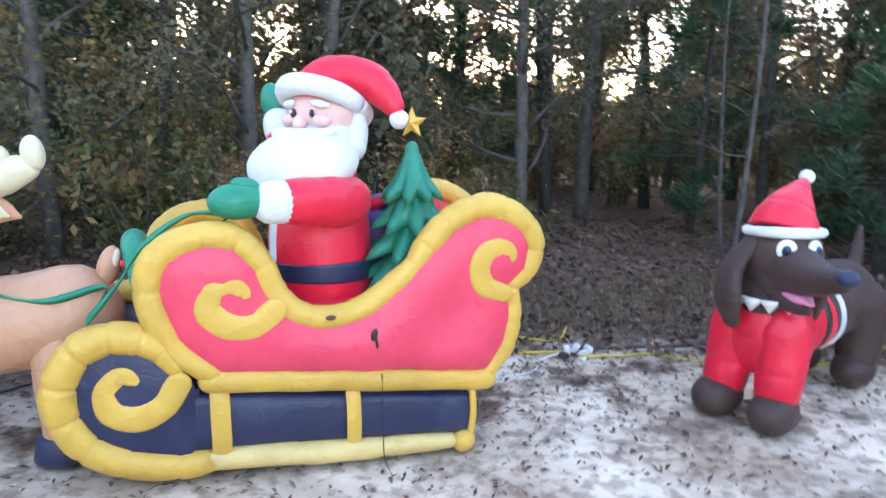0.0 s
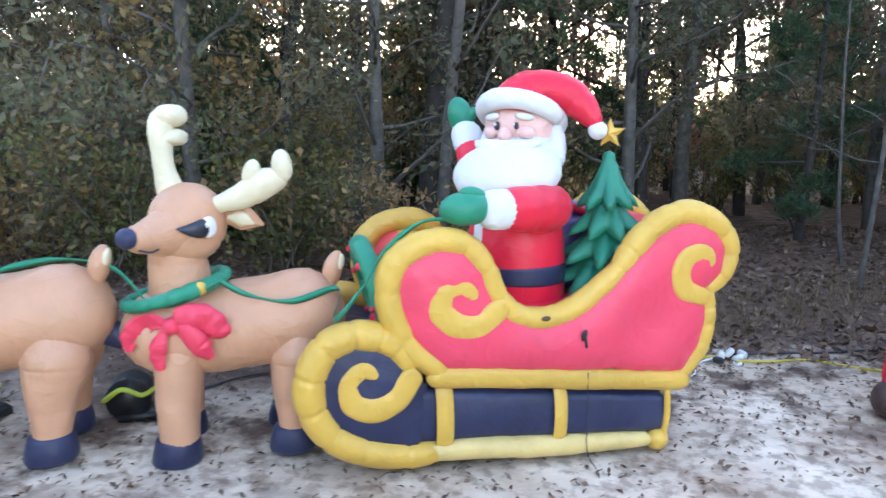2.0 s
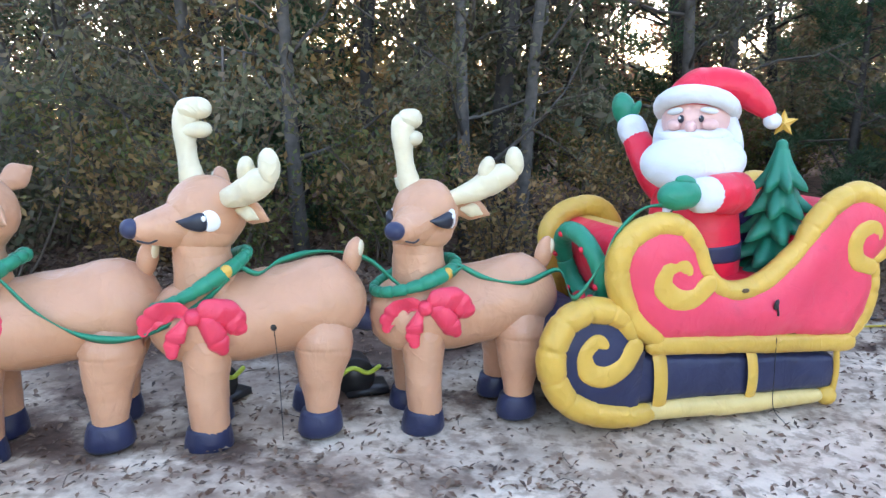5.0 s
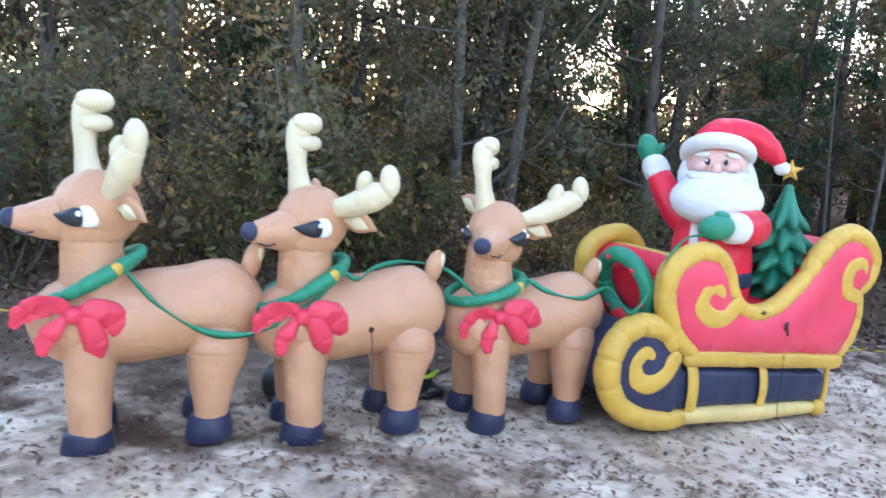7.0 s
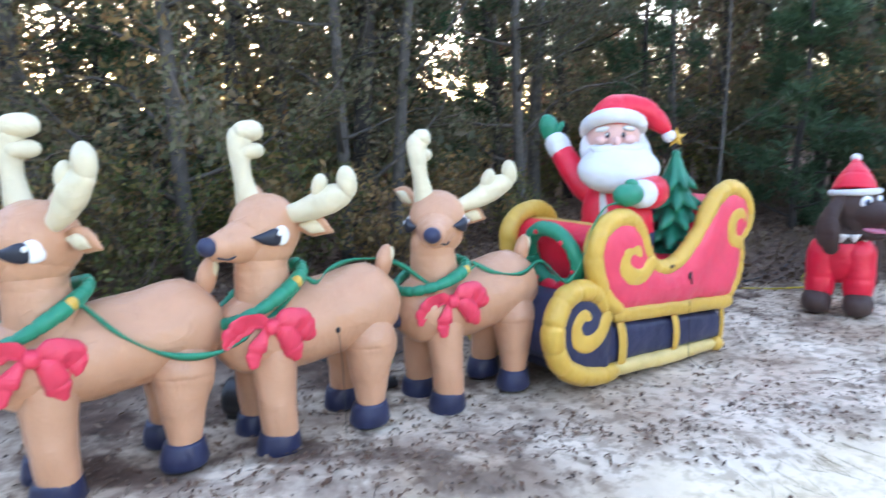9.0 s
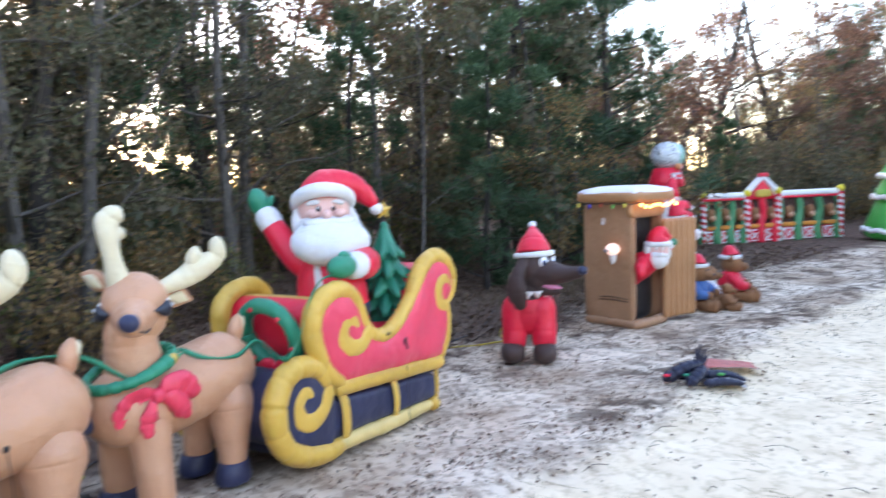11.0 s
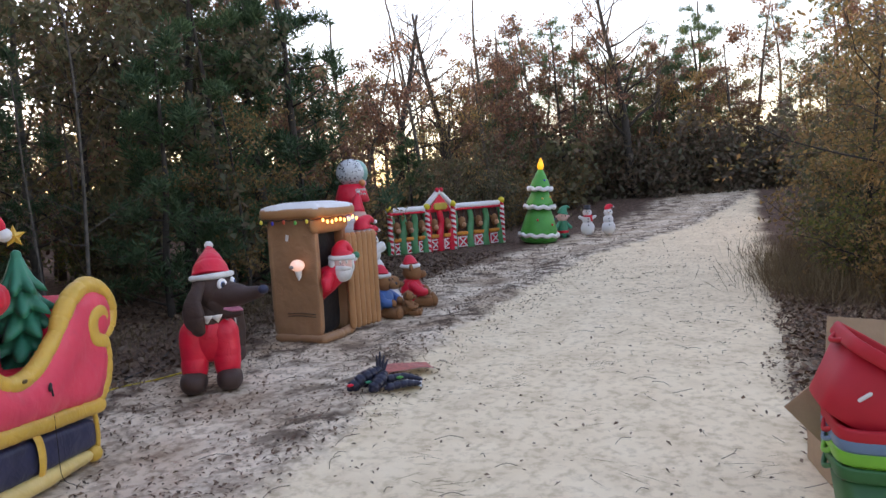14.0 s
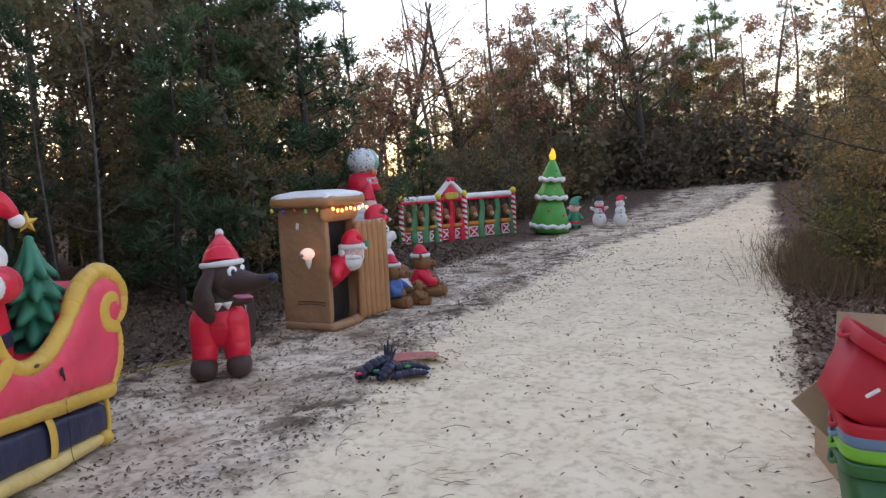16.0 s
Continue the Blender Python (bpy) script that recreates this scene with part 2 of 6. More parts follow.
    berm = math_('MULTIPLY', berm, span(sep.outputs["X"], -0.8, 1.2))
    col = mix(nt, math_('MULTIPLY', berm, 0.95), col, (0.085, 0.055, 0.038))
    right = math_('SUBTRACT', 1.0, span(math_('ADD', sep.outputs["Y"], math_('MULTIPLY_ADD', big, 1.0, -0.5)), -1.55, -1.05))
    col = mix(nt, math_('MULTIPLY', right, span(math_('ADD', sep.outputs["X"], math_('MULTIPLY_ADD', big, 4.0, -2.0)), 0.4, 2.6)), col, floor)
    nt.links.new(col, b.inputs["Base Color"])
    b.inputs["Roughness"].default_value = 0.95
    b.inputs["Specular IOR Level"].default_value = 0.15
    h = math_('MULTIPLY_ADD', fine, 0.5, mid)
    bump(nt, b, h, 0.55, 0.04)
    return m


GROUND = ground_mat()


# ---- mesh tools ----
def spl(pts, n):
    """Catmull-Rom through points, n samples."""
    P = np.array(pts, float)
    P = np.vstack([2 * P[0] - P[1], P, 2 * P[-1] - P[-2]])
    out = []
    for s in np.linspace(0, len(P) - 3 - 1e-9, n):
        i = int(s)
        t = s - i
        a, b, c, d = P[i:i + 4]
        out.append(0.5 * (2 * b + (c - a) * t + (2 * a - 5 * b + 4 * c - d) * t * t + (3 * b - a - 3 * c + d) * t ** 3))
    return np.array(out)


class G:
    """Gathers the faces of one mesh, with material slots."""

    def __init__(self, *mats):
        self.v, self.f, self.m, self.mats = [], [], [], list(mats)
        self.M = Matrix.Identity(4)

    def slot(self, mat):
        if mat not in self.mats:
            self.mats.append(mat)
        return self.mats.index(mat)

    def put(self, P, faces, mat):
        k = len(self.v)
        R = np.array(self.M)
        P = np.asarray(P, float) @ R[:3, :3].T + R[:3, 3]
        self.v.extend(P.tolist())
        s = self.slot(mat)
        for f in faces:
            self.f.append([i + k for i in f])
            self.m.append(s)

    def sheet(self, P, mat, ring=False):
        """P: rows x columns x 3; ring closes the columns."""
        P = np.asarray(P, float)
        r, c = P.shape[:2]
        fs = []
        for i in range(r - 1):
            for j in range(c if ring else c - 1):
                q = (j + 1) % c
                fs.append((i * c + j, i * c + q, (i + 1) * c + q, (i + 1) * c + j))
        self.put(P.reshape(-1, 3), fs, mat)

    def tube(self, pts, rad, mat, n=14, seg=None, squash=None, pinch=None, ends=True):
        """A rounded tube through points. pinch=(count, depth): sewn tucks along it."""
        pts = np.array(pts, float)
        seg = seg or max(8, 5 * len(pts))
        rr = np.full(len(pts), rad, float) if np.isscalar(rad) else np.array(rad, float)
        C = spl(np.column_stack([pts, rr]), seg)
        c, r = C[:, :3], np.maximum(C[:, 3], 0.002)
        tuck = np.zeros(len(r))
        if pinch:
            s = np.linspace(0, pinch[0], seg)
            k = np.round(s)
            amp = 0.75 + 0.5 * np.abs(np.sin(k * 2.7 + pinch[0]))
            tuck = np.exp(-np.abs((s - k) / 0.16) ** 1.3)
            r = r * (1 - 0.95 * pinch[1] * amp * np.exp(-((s - k) / 0.07) ** 2) - 0.15 * pinch[1] * tuck)
        T = np.gradient(c, axis=0)
        T /= np.linalg.norm(T, axis=1)[:, None] + 1e-12
        if ends:
            a = np.array([80, 60, 40, 20]) * math.pi / 180
            c = np.vstack([c, [c[-1] + T[-1] * r[-1] * math.sin(k) for k in a[::-1]]])
            r = np.concatenate([r, r[-1] * np.cos(a[::-1])])
            T = np.vstack([T, [T[-1]] * 4])
            tuck = np.append(tuck, np.zeros(4))
            if ends != "tip":
                c = np.vstack([[c[0] - T[0] * r[0] * math.sin(k) for k in a], c])
                r = np.concatenate([r[0] * np.cos(a), r])
                T = np.vstack([[T[0]] * 4, T])
                tuck = np.append(np.zeros(4), tuck)
        up = np.array([0, 0, 1.0]) if abs(T[0][2]) < 0.9 else np.array([1.0, 0, 0])
        A = np.cross(T[0], up)
        A /= np.linalg.norm(A)
        rows = []
        th = np.linspace(0, 2 * math.pi, n, endpoint=False)
        for k in range(len(c)):
            A = A - T[k] * (A @ T[k])
            A /= np.linalg.norm(A)
            B = np.cross(T[k], A)
            off = (np.cos(th)[:, None] * A + np.sin(th)[:, None] * B) * (r[k] * (1 + 0.035 * tuck[k] * np.sin(th * 7 + k * 0.05)))[:, None]
            if squash:
                ax = np.array(squash[0], float)
                off = off - np.outer(off @ ax, ax) * (1 - squash[1])
            rows.append(c[k] + off)
        self.sheet(rows, mat, ring=True)
        m = len(self.v)
        s = self.slot(mat)
        self.f.append(list(range(m - n, m)))
        self.m.append(s)
        first = m - n * len(c)
        self.f.append(list(range(first + n - 1, first - 1, -1)))
        self.m.append(s)

    def ball(self, c, r, mat, rot=(0, 0, 0), nu=20, nv=12, power=1.0):
        """An ellipsoid; power below 1 makes it boxier."""
        r = (r, r, r) if np.isscalar(r) else r
        R = np.array(Euler([radians(a) for a in rot]).to_matrix())

        def w(x):
            return np.sign(x) * np.abs(x) ** power
        rows = []
        th = np.linspace(0, 2 * math.pi, nu, endpoint=False)
        for ph in np.linspace(-math.pi / 2 + 0.03, math.pi / 2 - 0.03, nv):
            P = np.column_stack([w(np.cos(ph)) * w(np.cos(th)) * r[0], w(np.cos(ph)) * w(np.sin(th)) * r[1], np.full(nu, w(np.sin(ph)) * r[2])])
            rows.append(P @ R.T + np.array(c))
        self.sheet(rows, mat, ring=True)
        m, s = len(self.v), self.slot(mat)
        self.f += [list(range(m - nu, m)), list(range(m - nu * nv + nu - 1, m - nu * nv - 1, -1))]
        self.m += [s, s]

    def lathe(self, prof, mat, c=(0, 0, 0), rot=(0, 0, 0), n=24, wave=None):
        R = np.array(Euler([radians(a) for a in rot]).to_matrix())
        th = np.linspace(0, 2 * math.pi, n, endpoint=False)
        rows = []
        for r, z in prof:
            k = 1 + (wave[1] * np.cos(th * wave[0]) if wave else 0)
            rows.append(np.column_stack([r * k * np.cos(th), r * k * np.sin(th), np.full(n, z)]) @ R.T + np.array(c))
        self.sheet(rows, mat, ring=True)
        m, s = len(self.v), self.slot(mat)
        self.f += [list(range(m - n, m)), list(range(m - n * len(prof) + n - 1, m - n * len(prof) - 1, -1))]
        self.m += [s, s]

    def puff(self, outline, mat, n0, out, height, step=0.02, edge=0.16):
        """A cushion face in the x-z plane at y=n0, bulging by height towards out (+1 or -1) inside an outline."""
        Q = np.array(outline, float)
        x0, z0 = Q.min(0)
        x1, z1 = Q.max(0)
        xs, zs = np.arange(x0, x1 + step, step), np.arange(z0, z1 + step, step)
        X, Z = np.meshgrid(xs, zs, indexing="ij")
        p = np.column_stack([X.ravel(), Z.ravel()])
        inside = np.zeros(len(p), bool)
        dist = np.full(len(p), 9.0)
        for i in range(len(Q)):
            a, b = Q[i], Q[(i + 1) % len(Q)]
            if a[1] != b[1]:
                hit = ((a[1] > p[:, 1]) != (b[1] > p[:, 1])) & (p[:, 0] < (b[0] - a[0]) * (p[:, 1] - a[1]) / (b[1] - a[1]) + a[0])
                inside ^= hit
            d = b - a
            t = np.clip(((p - a) @ d) / (d @ d + 1e-12), 0, 1)
            dist = np.minimum(dist, np.linalg.norm(p - a - t[:, None] * d, axis=1))
        h = height * np.sqrt(np.clip(1 - (1 - np.minimum(dist / edge, 1)) ** 2, 0, 1))
        V = np.column_stack([p[:, 0], n0 + out * h, p[:, 1]])
        nz = len(zs)
        keep, used = [], {}
        ok = inside.reshape(X.shape)
        verts = []

        def idx(k):
            if k not in used:
                used[k] = len(verts)
                verts.append(V[k])
            return used[k]
        for i in range(len(xs) - 1):
            for j in range(nz - 1):
                if ok[i, j] and ok[i + 1, j] and ok[i, j + 1] and ok[i + 1, j + 1]:
                    q = [i * nz + j, (i + 1) * nz + j, (i + 1) * nz + j + 1, i * nz + j + 1]
                    keep.append([idx(k) for k in (q if out < 0 else q[::-1])])
        self.put(verts, keep, mat)

    def box(self, c, size, mat, rot=(0, 0, 0)):
        R = np.array(Euler([radians(a) for a in rot]).to_matrix())
        S = np.array([(x, y, z) for x in (-.5, .5) for y in (-.5, .5) for z in (-.5, .5)]) * np.array(size)
        self.put(S @ R.T + np.array(c), [(0, 1, 3, 2), (4, 6, 7, 5), (0, 4, 5, 1), (2, 3, 7, 6), (0, 2, 6, 4), (1, 5, 7, 3)], mat)

    def mesh(self, name, smooth=True, slack=0.0):
        me = bpy.data.meshes.new(name)
        me.from_pydata(self.v, [], self.f)
        if slack:
            # soft dents and sharper creases of cloth under little pressure
            me.update()
            nor = np.empty(len(me.vertices) * 3)
            me.vertices.foreach_get("normal", nor)
            nor = nor.reshape(-1, 3)
            co = np.array(self.v)
            d = [noise.noise((p[0] * 5, p[1] * 5, p[2] * 5)) + 0.55 * (0.3 - abs(noise.noise((p[0] * 13, p[1] * 13 + 4, p[2] * 9)))) for p in self.v]
            co = co + nor * (np.array(d) * slack)[:, None]
            me.vertices.foreach_set("co", co.ravel())
        for m in self.mats:
            me.materials.append(m)
        me.polygons.foreach_set("material_index", self.m)
        me.polygons.foreach_set("use_smooth", [smooth] * len(self.f))
        me.update()
        return me


def part(name, g, parent=None, label="", m=None, smooth=True, slack=0.0):
    ob = new(name, g.mesh(name, smooth, slack))
    if parent is not None:
        ob.parent = parent
    if m is not None:
        ob.matrix_basis = m
    if label:
        ob["label"] = label
    return ob


def thing(name, m, label, category, group=""):
    e = new(name)
    e.empty_display_size = 0.1
    e.matrix_basis = m
    return tagged(e, label, category, group)


def figure(name, g, m, label, category, group="", slack=0.007):
    ob = new(name, g.mesh(name, True, slack))
    ob.matrix_basis = m
    return tagged(ob, label, category, group)


def verge(x):
    """Where the track meets the littered verge."""
    return 1.4 + 0.17 * min(max(x, 0.0), 3.6) - 0.2 * max(x - 10.5, 0.0)


def gz(x, y=0.0):
    """Height of the ground."""
    s = min(1.0, max(0.0, (0.3 - x) / 4.6))
    h = 0.02 + 0.27 * s * s * (3 - 2 * s) * (1.0 if x > -9 else max(0.3, 1 + (x + 9) / 30))
    r = y - verge(x) - 0.3
    u = min(1.0, max(0.0, (x - 17) / 14))
    return h + 0.04 * math.exp(-(r / 0.26) ** 2) + 0.75 * u * u * (3 - 2 * u)


# ---- ground ----
def build_ground():
    def axis(lo, hi, step, far):
        mid = np.arange(lo, hi + 1e-6, step)
        out = np.cumsum(step * 1.35 ** np.arange(1, 40))
        out = out[out < far]
        return np.concatenate([lo - out[::-1], mid, hi + out])
    xs, ys = axis(-9, 22, 0.16, 900), axis(-5, 10, 0.16, 900)
    V = np.empty((len(xs), len(ys), 3))
    for i, x in enumerate(xs):
        for j, y in enumerate(ys):
            z = gz(float(x), float(y))
            if abs(x) < 40 and abs(y) < 40:
                z += 0.018 * noise.noise((x * 1.3, y * 1.3, 0)) + 0.012 * noise.noise((x * 4, y * 4, 3))
                if y > 5:
                    z += min(1, (y - 5) / 3) * 0.10 * noise.noise((x * 0.5, y * 0.5, 7))
            V[i, j] = x, y, z
    g = G(GROUND)
    g.sheet(V, GROUND)
    g.f = [f[::-1] for f in g.f]
    tagged(part("ground", g), "pale sandy ground with leaf litter and a worn track", "ground", kind="structure")


build_ground()

# ---- the sleigh ----
SLEIGH = pose(-0.953, 2.552, 0, 0, 0, 19.5)
W = 0.72
RIM = [(0.03, 0.54), (-0.10, 0.66), (-0.175, 0.84), (-0.165, 0.98), (-0.08, 1.06), (0.04, 1.09), (0.15, 1.06), (0.225, 0.97), (0.27, 0.86), (0.35, 0.765), (0.48, 0.725), (0.63, 0.755), (0.77, 0.85), (0.86, 0.93)]
RIM_B = [(0.85, 0.92), (0.92, 1.01), (1.03, 1.11), (1.18, 1.16), (1.33, 1.10), (1.41, 0.99), (1.38, 0.87), (1.29, 0.80)]
RIM_C = [(1.295, 0.79), (1.31, 0.67), (1.285, 0.52), (1.20, 0.41)]
RUN = [(-0.10, 0.575), (-0.15, 0.655), (-0.22, 0.70), (-0.33, 0.72), (-0.44, 0.675), (-0.505, 0.56), (-0.50, 0.42), (-0.43, 0.30), (-0.30, 0.22), (-0.12, 0.175), (0.0, 0.17)]
RUN_B = [(0.0, 0.175), (0.28, 0.155), (0.52, 0.13), (0.80, 0.11), (1.02, 0.095)]
SW1 = [(0.27, 0.79), (0.19, 0.735), (0.09, 0.745), (0.025, 0.81), (0.045, 0.885), (0.11, 0.905), (0.155, 0.865), (0.14, 0.825)]
SW2 = [(1.25, 0.78), (1.16, 0.82), (1.135, 0.90), (1.17, 0.97), (1.24, 0.985), (1.275, 0.945), (1.25, 0.91)]
SW3 = [(-0.10, 0.52), (-0.16, 0.44), (-0.25, 0.405), (-0.335, 0.44), (-0.355, 0.52), (-0.30, 0.575), (-0.255, 0.545), (-0.27, 0.51)]
sleigh = thing("inflatable_sleigh", SLEIGH, "large red inflatable sleigh with golden scroll trim and navy runners", "sleigh")


def flat(p, y):
    return [(u, y, z) for u, z in p]


for y, out in ((0.0, -1), (W, 1)):
    g = G()
    g.puff(RIM + RIM_B[1:] + RIM_C, ROSE, y, out, 0.065)
    part("side_panel", g, sleigh, "faded red puffed side panel", slack=0.012)
    g = G()
    g.tube(flat(RIM, y), [0.05, 0.056, 0.06, 0.06, 0.058, 0.058, 0.056, 0.054, 0.052, 0.052, 0.054, 0.052, 0.05, 0.042], YELLOW, 18, 150, pinch=(11, 0.075))
    part("front_rim_tube", g, sleigh, "golden yellow tucked tube", slack=0.006)
    g = G()
    g.tube(flat(RIM_B, y), [0.042, 0.055, 0.06, 0.06, 0.058, 0.056, 0.052, 0.04], YELLOW, 18, 120, pinch=(8, 0.075))
    part("back_rim_tube", g, sleigh, slack=0.006)
    g = G()
    g.tube(flat(RIM_C, y), [0.045, 0.05, 0.05, 0.042], YELLOW, 16, 40, pinch=(5, 0.1))
    part("rear_edge_tube", g, sleigh, slack=0.006)
    g = G()
    g.tube([(0.02, y + out * 0.012, 0.515), (0.6, y + out * 0.012, 0.445), (1.19, y + out * 0.012, 0.375)], 0.05, YELLOW, 14, 40, squash=((0, 1, 0), 0.7))
    part("bottom_band", g, sleigh, slack=0.006)
    for nm, sw, w, yy in (("front_scroll", SW1, [0.05, 0.055, 0.058, 0.056, 0.05, 0.044, 0.034, 0.014], 0.056), ("back_scroll", SW2, [0.04, 0.05, 0.052, 0.048, 0.042, 0.034, 0.014], 0.058), ("runner_scroll", SW3, [0.05, 0.056, 0.058, 0.054, 0.047, 0.04, 0.03, 0.014], 0.03)):
        g = G()
        g.tube(flat(sw, y + out * yy), w, YELLOW, 14, 60, squash=((0, 1, 0), 0.28))
        part(nm, g, sleigh, "golden flat spiral")
    g = G()
    g.puff([(-0.05, 0.17)] + RUN[::-1] + [(-0.02, 0.5)], NAVY, y, out, 0.035)
    part("runner_panel", g, sleigh, "navy blue puffed panel", slack=0.006)
    g = G()
    g.tube(flat(RUN, y), [0.04, 0.055, 0.062, 0.066, 0.068, 0.068, 0.066, 0.066, 0.064, 0.06, 0.05], YELLOW, 18, 150, pinch=(10, 0.09))
    part("runner_curl", g, sleigh, "golden tucked tube curling upward", slack=0.006)
    g = G()
    g.tube(flat(RUN_B, y), [0.045, 0.052, 0.05, 0.046, 0.038], YELLOW_D, 16, 60, pinch=(3, 0.1))
    g.ball((1.09, y, 0.085), (0.055, 0.05, 0.05), YELLOW)
    part("runner_bar", g, sleigh, slack=0.006)
    for u0, u1, top0, top1, b0, b1 in ((0.01, 0.085, 0.47, 0.462, 0.18, 0.175), (0.55, 0.612, 0.405, 0.40, 0.15, 0.145)):
        g = G()
        P = []
        for s in np.linspace(0, 1, 9):
            bow = math.sin(math.pi * s) ** 0.6 * 0.028 + 0.008
            row = []
            for q in np.linspace(0, 1, 4):
                row.append((u0 + (u1 - u0) * q, y + out * (bow + 0.012 * math.sin(math.pi * q)), b0 + (top0 - b0) * s + q * (top1 - top0)))
            P.append(row)
        g.sheet(P, YELLOW)
        part("strap", g, sleigh, "flat golden strap")

# the navy base cushion: top slopes towards the back
g = G()
rows = []
for u in np.concatenate([[-0.34, -0.33], np.linspace(-0.3, 1.1, 30), [1.125, 1.13]]):
    k = 0.55 if u in (-0.34, 1.13) else (0.9 if u in (-0.33, 1.125) else 1)
    top, bot = 0.475 - 0.135 * max(u, -0.1), 0.19 - 0.075 * max(0, u)
    c, h = (top + bot) / 2, (top - bot) / 2 * k
    th = np.linspace(0, 2 * math.pi, 36, endpoint=False)
    sg = lambda a: np.sign(a) * np.abs(a) ** 0.35
    rows.append(np.column_stack([np.full(36, u), W / 2 + sg(np.cos(th)) * (W / 2 - 0.005 + 0.02) * (k * 0.3 + 0.7), c + sg(np.sin(th)) * h]))
g.sheet(rows, NAVY, ring=True)
for row in (rows[0], rows[-1]):
    g.put(row, [tuple(range(36))], NAVY)
part("base_cushion", g, sleigh, "navy blue long cushion", slack=0.006)
g = G()
g.tube([(-0.29, 0.05, 0.47), (-0.29, W - 0.05, 0.47)], 0.21, NAVY, 28, 16, ends=False)
part("front_roll", g, sleigh, "dark navy roll between the runners")
g = G()
g.tube([(1.125, -0.012, 0.345), (1.13, -0.015, 0.22), (1.12, -0.012, 0.12)], 0.016, YELLOW, 10, 16)
part("rear_piping", g, sleigh)
# front wall and its golden top, the back wall, the seat
FR = spl([(0.20, 0.93), (0.13, 1.01), (0.03, 1.035), (-0.07, 1.01), (-0.125, 0.93), (-0.12, 0.82), (-0.06, 0.68), (0.02, 0.55)], 40)
for lo, hi, mat, nm in ((0, 13, YELLOW, "front_top"), (13, 40, RED, "front_panel")):
    g = G()
    P = []
    for u, z in FR[lo:hi + 1]:
        P.append([(u - 0.03 * math.sin(math.pi * s), 0.02 + (W - 0.04) * s, z + 0.012 * math.sin(math.pi * s)) for s in np.linspace(0, 1, 14)])
    g.sheet(P, mat)
    part(nm, g, sleigh)
g = G()
BK = spl([(0.83, 0.70), (0.88, 0.90), (0.98, 1.04), (1.15, 1.11), (1.30, 1.06), (1.36, 0.97), (1.30, 0.83), (1.29, 0.65), (1.26, 0.5), (1.17, 0.4)], 40)
g.sheet([[(u, 0.02 + (W - 0.04) * s, z) for s in np.linspace(0, 1, 10)] for u, z in BK], RED)
part("back_panel", g, sleigh)
g = G()
g.ball((0.60, W / 2, 0.55), (0.62, W / 2 - 0.03, 0.2), RED, power=0.4, nu=32)
part("seat", g, sleigh)
g = G()
g.ball((0.665, -0.067, 0.652), (0.014, 0.008, 0.028), BLACK, rot=(0, 15, 0), nu=10, nv=6)
g.tube([(0.67, -0.07, 0.64), (0.675, -0.072, 0.60)], 0.006, BLACK, 6, 8)
part("air_valve", g, sleigh, "small black zip valve")
g = G()
g.ball((0.49, -0.052, 0.738), (0.022, 0.008, 0.012), plain("brown_stain_patch", (0.10, 0.055, 0.02), 0.8), nu=10, nv=6)
part("worn_spot", g, sleigh)
g = G()
g.tube([(0.70, -0.046, 0.47), (0.703, -0.044, 0.30), (0.705, -0.05, 0.10), (0.72, -0.12, 0.04)], 0.0022, BLACK, 5, 24)
part("tether", g, sleigh, "thin dark tether string")

# wreath and bow hung on the sleigh's front
wreath = thing("wreath", SLEIGH @ pose(-0.165, 0.30, 0.86, 0, -16, 0), "green inflatable wreath with red berries on the sleigh front", "wreath")
g = G()
a = np.linspace(0, 2 * math.pi, 25)
g.tube([(-0.03, 0.19 * math.cos(t), 0.19 * math.sin(t)) for t in a], 0.046, GREEN, 14, 72, pinch=(12, 0.08), ends=False)
part("ring", g, wreath, slack=0.006)
for t in a[1::4]:
    g = G()
    g.ball((-0.075, 0.19 * math.cos(t), 0.19 * math.sin(t)), 0.016, RED, nu=10, nv=7)
    part("berry", g, wreath)
g = G()
g.ball((-0.06, -0.02, -0.19), 0.035, RED)
g.ball((-0.06, -0.09, -0.18), (0.035, 0.075, 0.05), RED, rot=(15, 0, 0))
g.ball((-0.06, 0.06, -0.19), (0.035, 0.075, 0.05), RED, rot=(-15, 0, 0))
part("bow", g, wreath, "red bow")

# ---- the big waving figure in the sleigh ----
g = G()
g.tube([(0, 0.0, 0.55), (0, 0.0, 0.75), (0, 0.0, 0.95), (0, 0.02, 1.12), (0, 0.05, 1.27)], [0.235, 0.242, 0.238, 0.215, 0.15], RED, 28, 40)
g.tube([(0, 0.0, 0.82), (0, 0.0, 0.905)], 0.246, NAVY, 32, 8, ends=False)
g.tube([(-0.085, -0.222, 0.60), (-0.085, -0.225, 0.80)], 0.03, PLUSH, 10, 10, squash=((0, 1, 0), 0.5))
g.tube([(-0.085, -0.222, 0.92), (-0.088, -0.192, 1.08), (-0.085, -0.12, 1.22)], 0.03, PLUSH, 10, 16, squash=((0, 1, 0), 0.45))
HZ = 0.032
g.ball((-0.02, 0.09, 1.51 + HZ), (0.178, 0.17, 0.175), SKIN, nu=28, nv=18)
g.ball((0.0, -0.105, 1.332), (0.262, 0.22, 0.142), PLUSH, rot=(20, 0, 0), nu=36, nv=20)
g.ball((-0.01, 0.0, 1.42), (0.205, 0.15, 0.10), PLUSH, rot=(18, 0, 0), nu=26, nv=14)
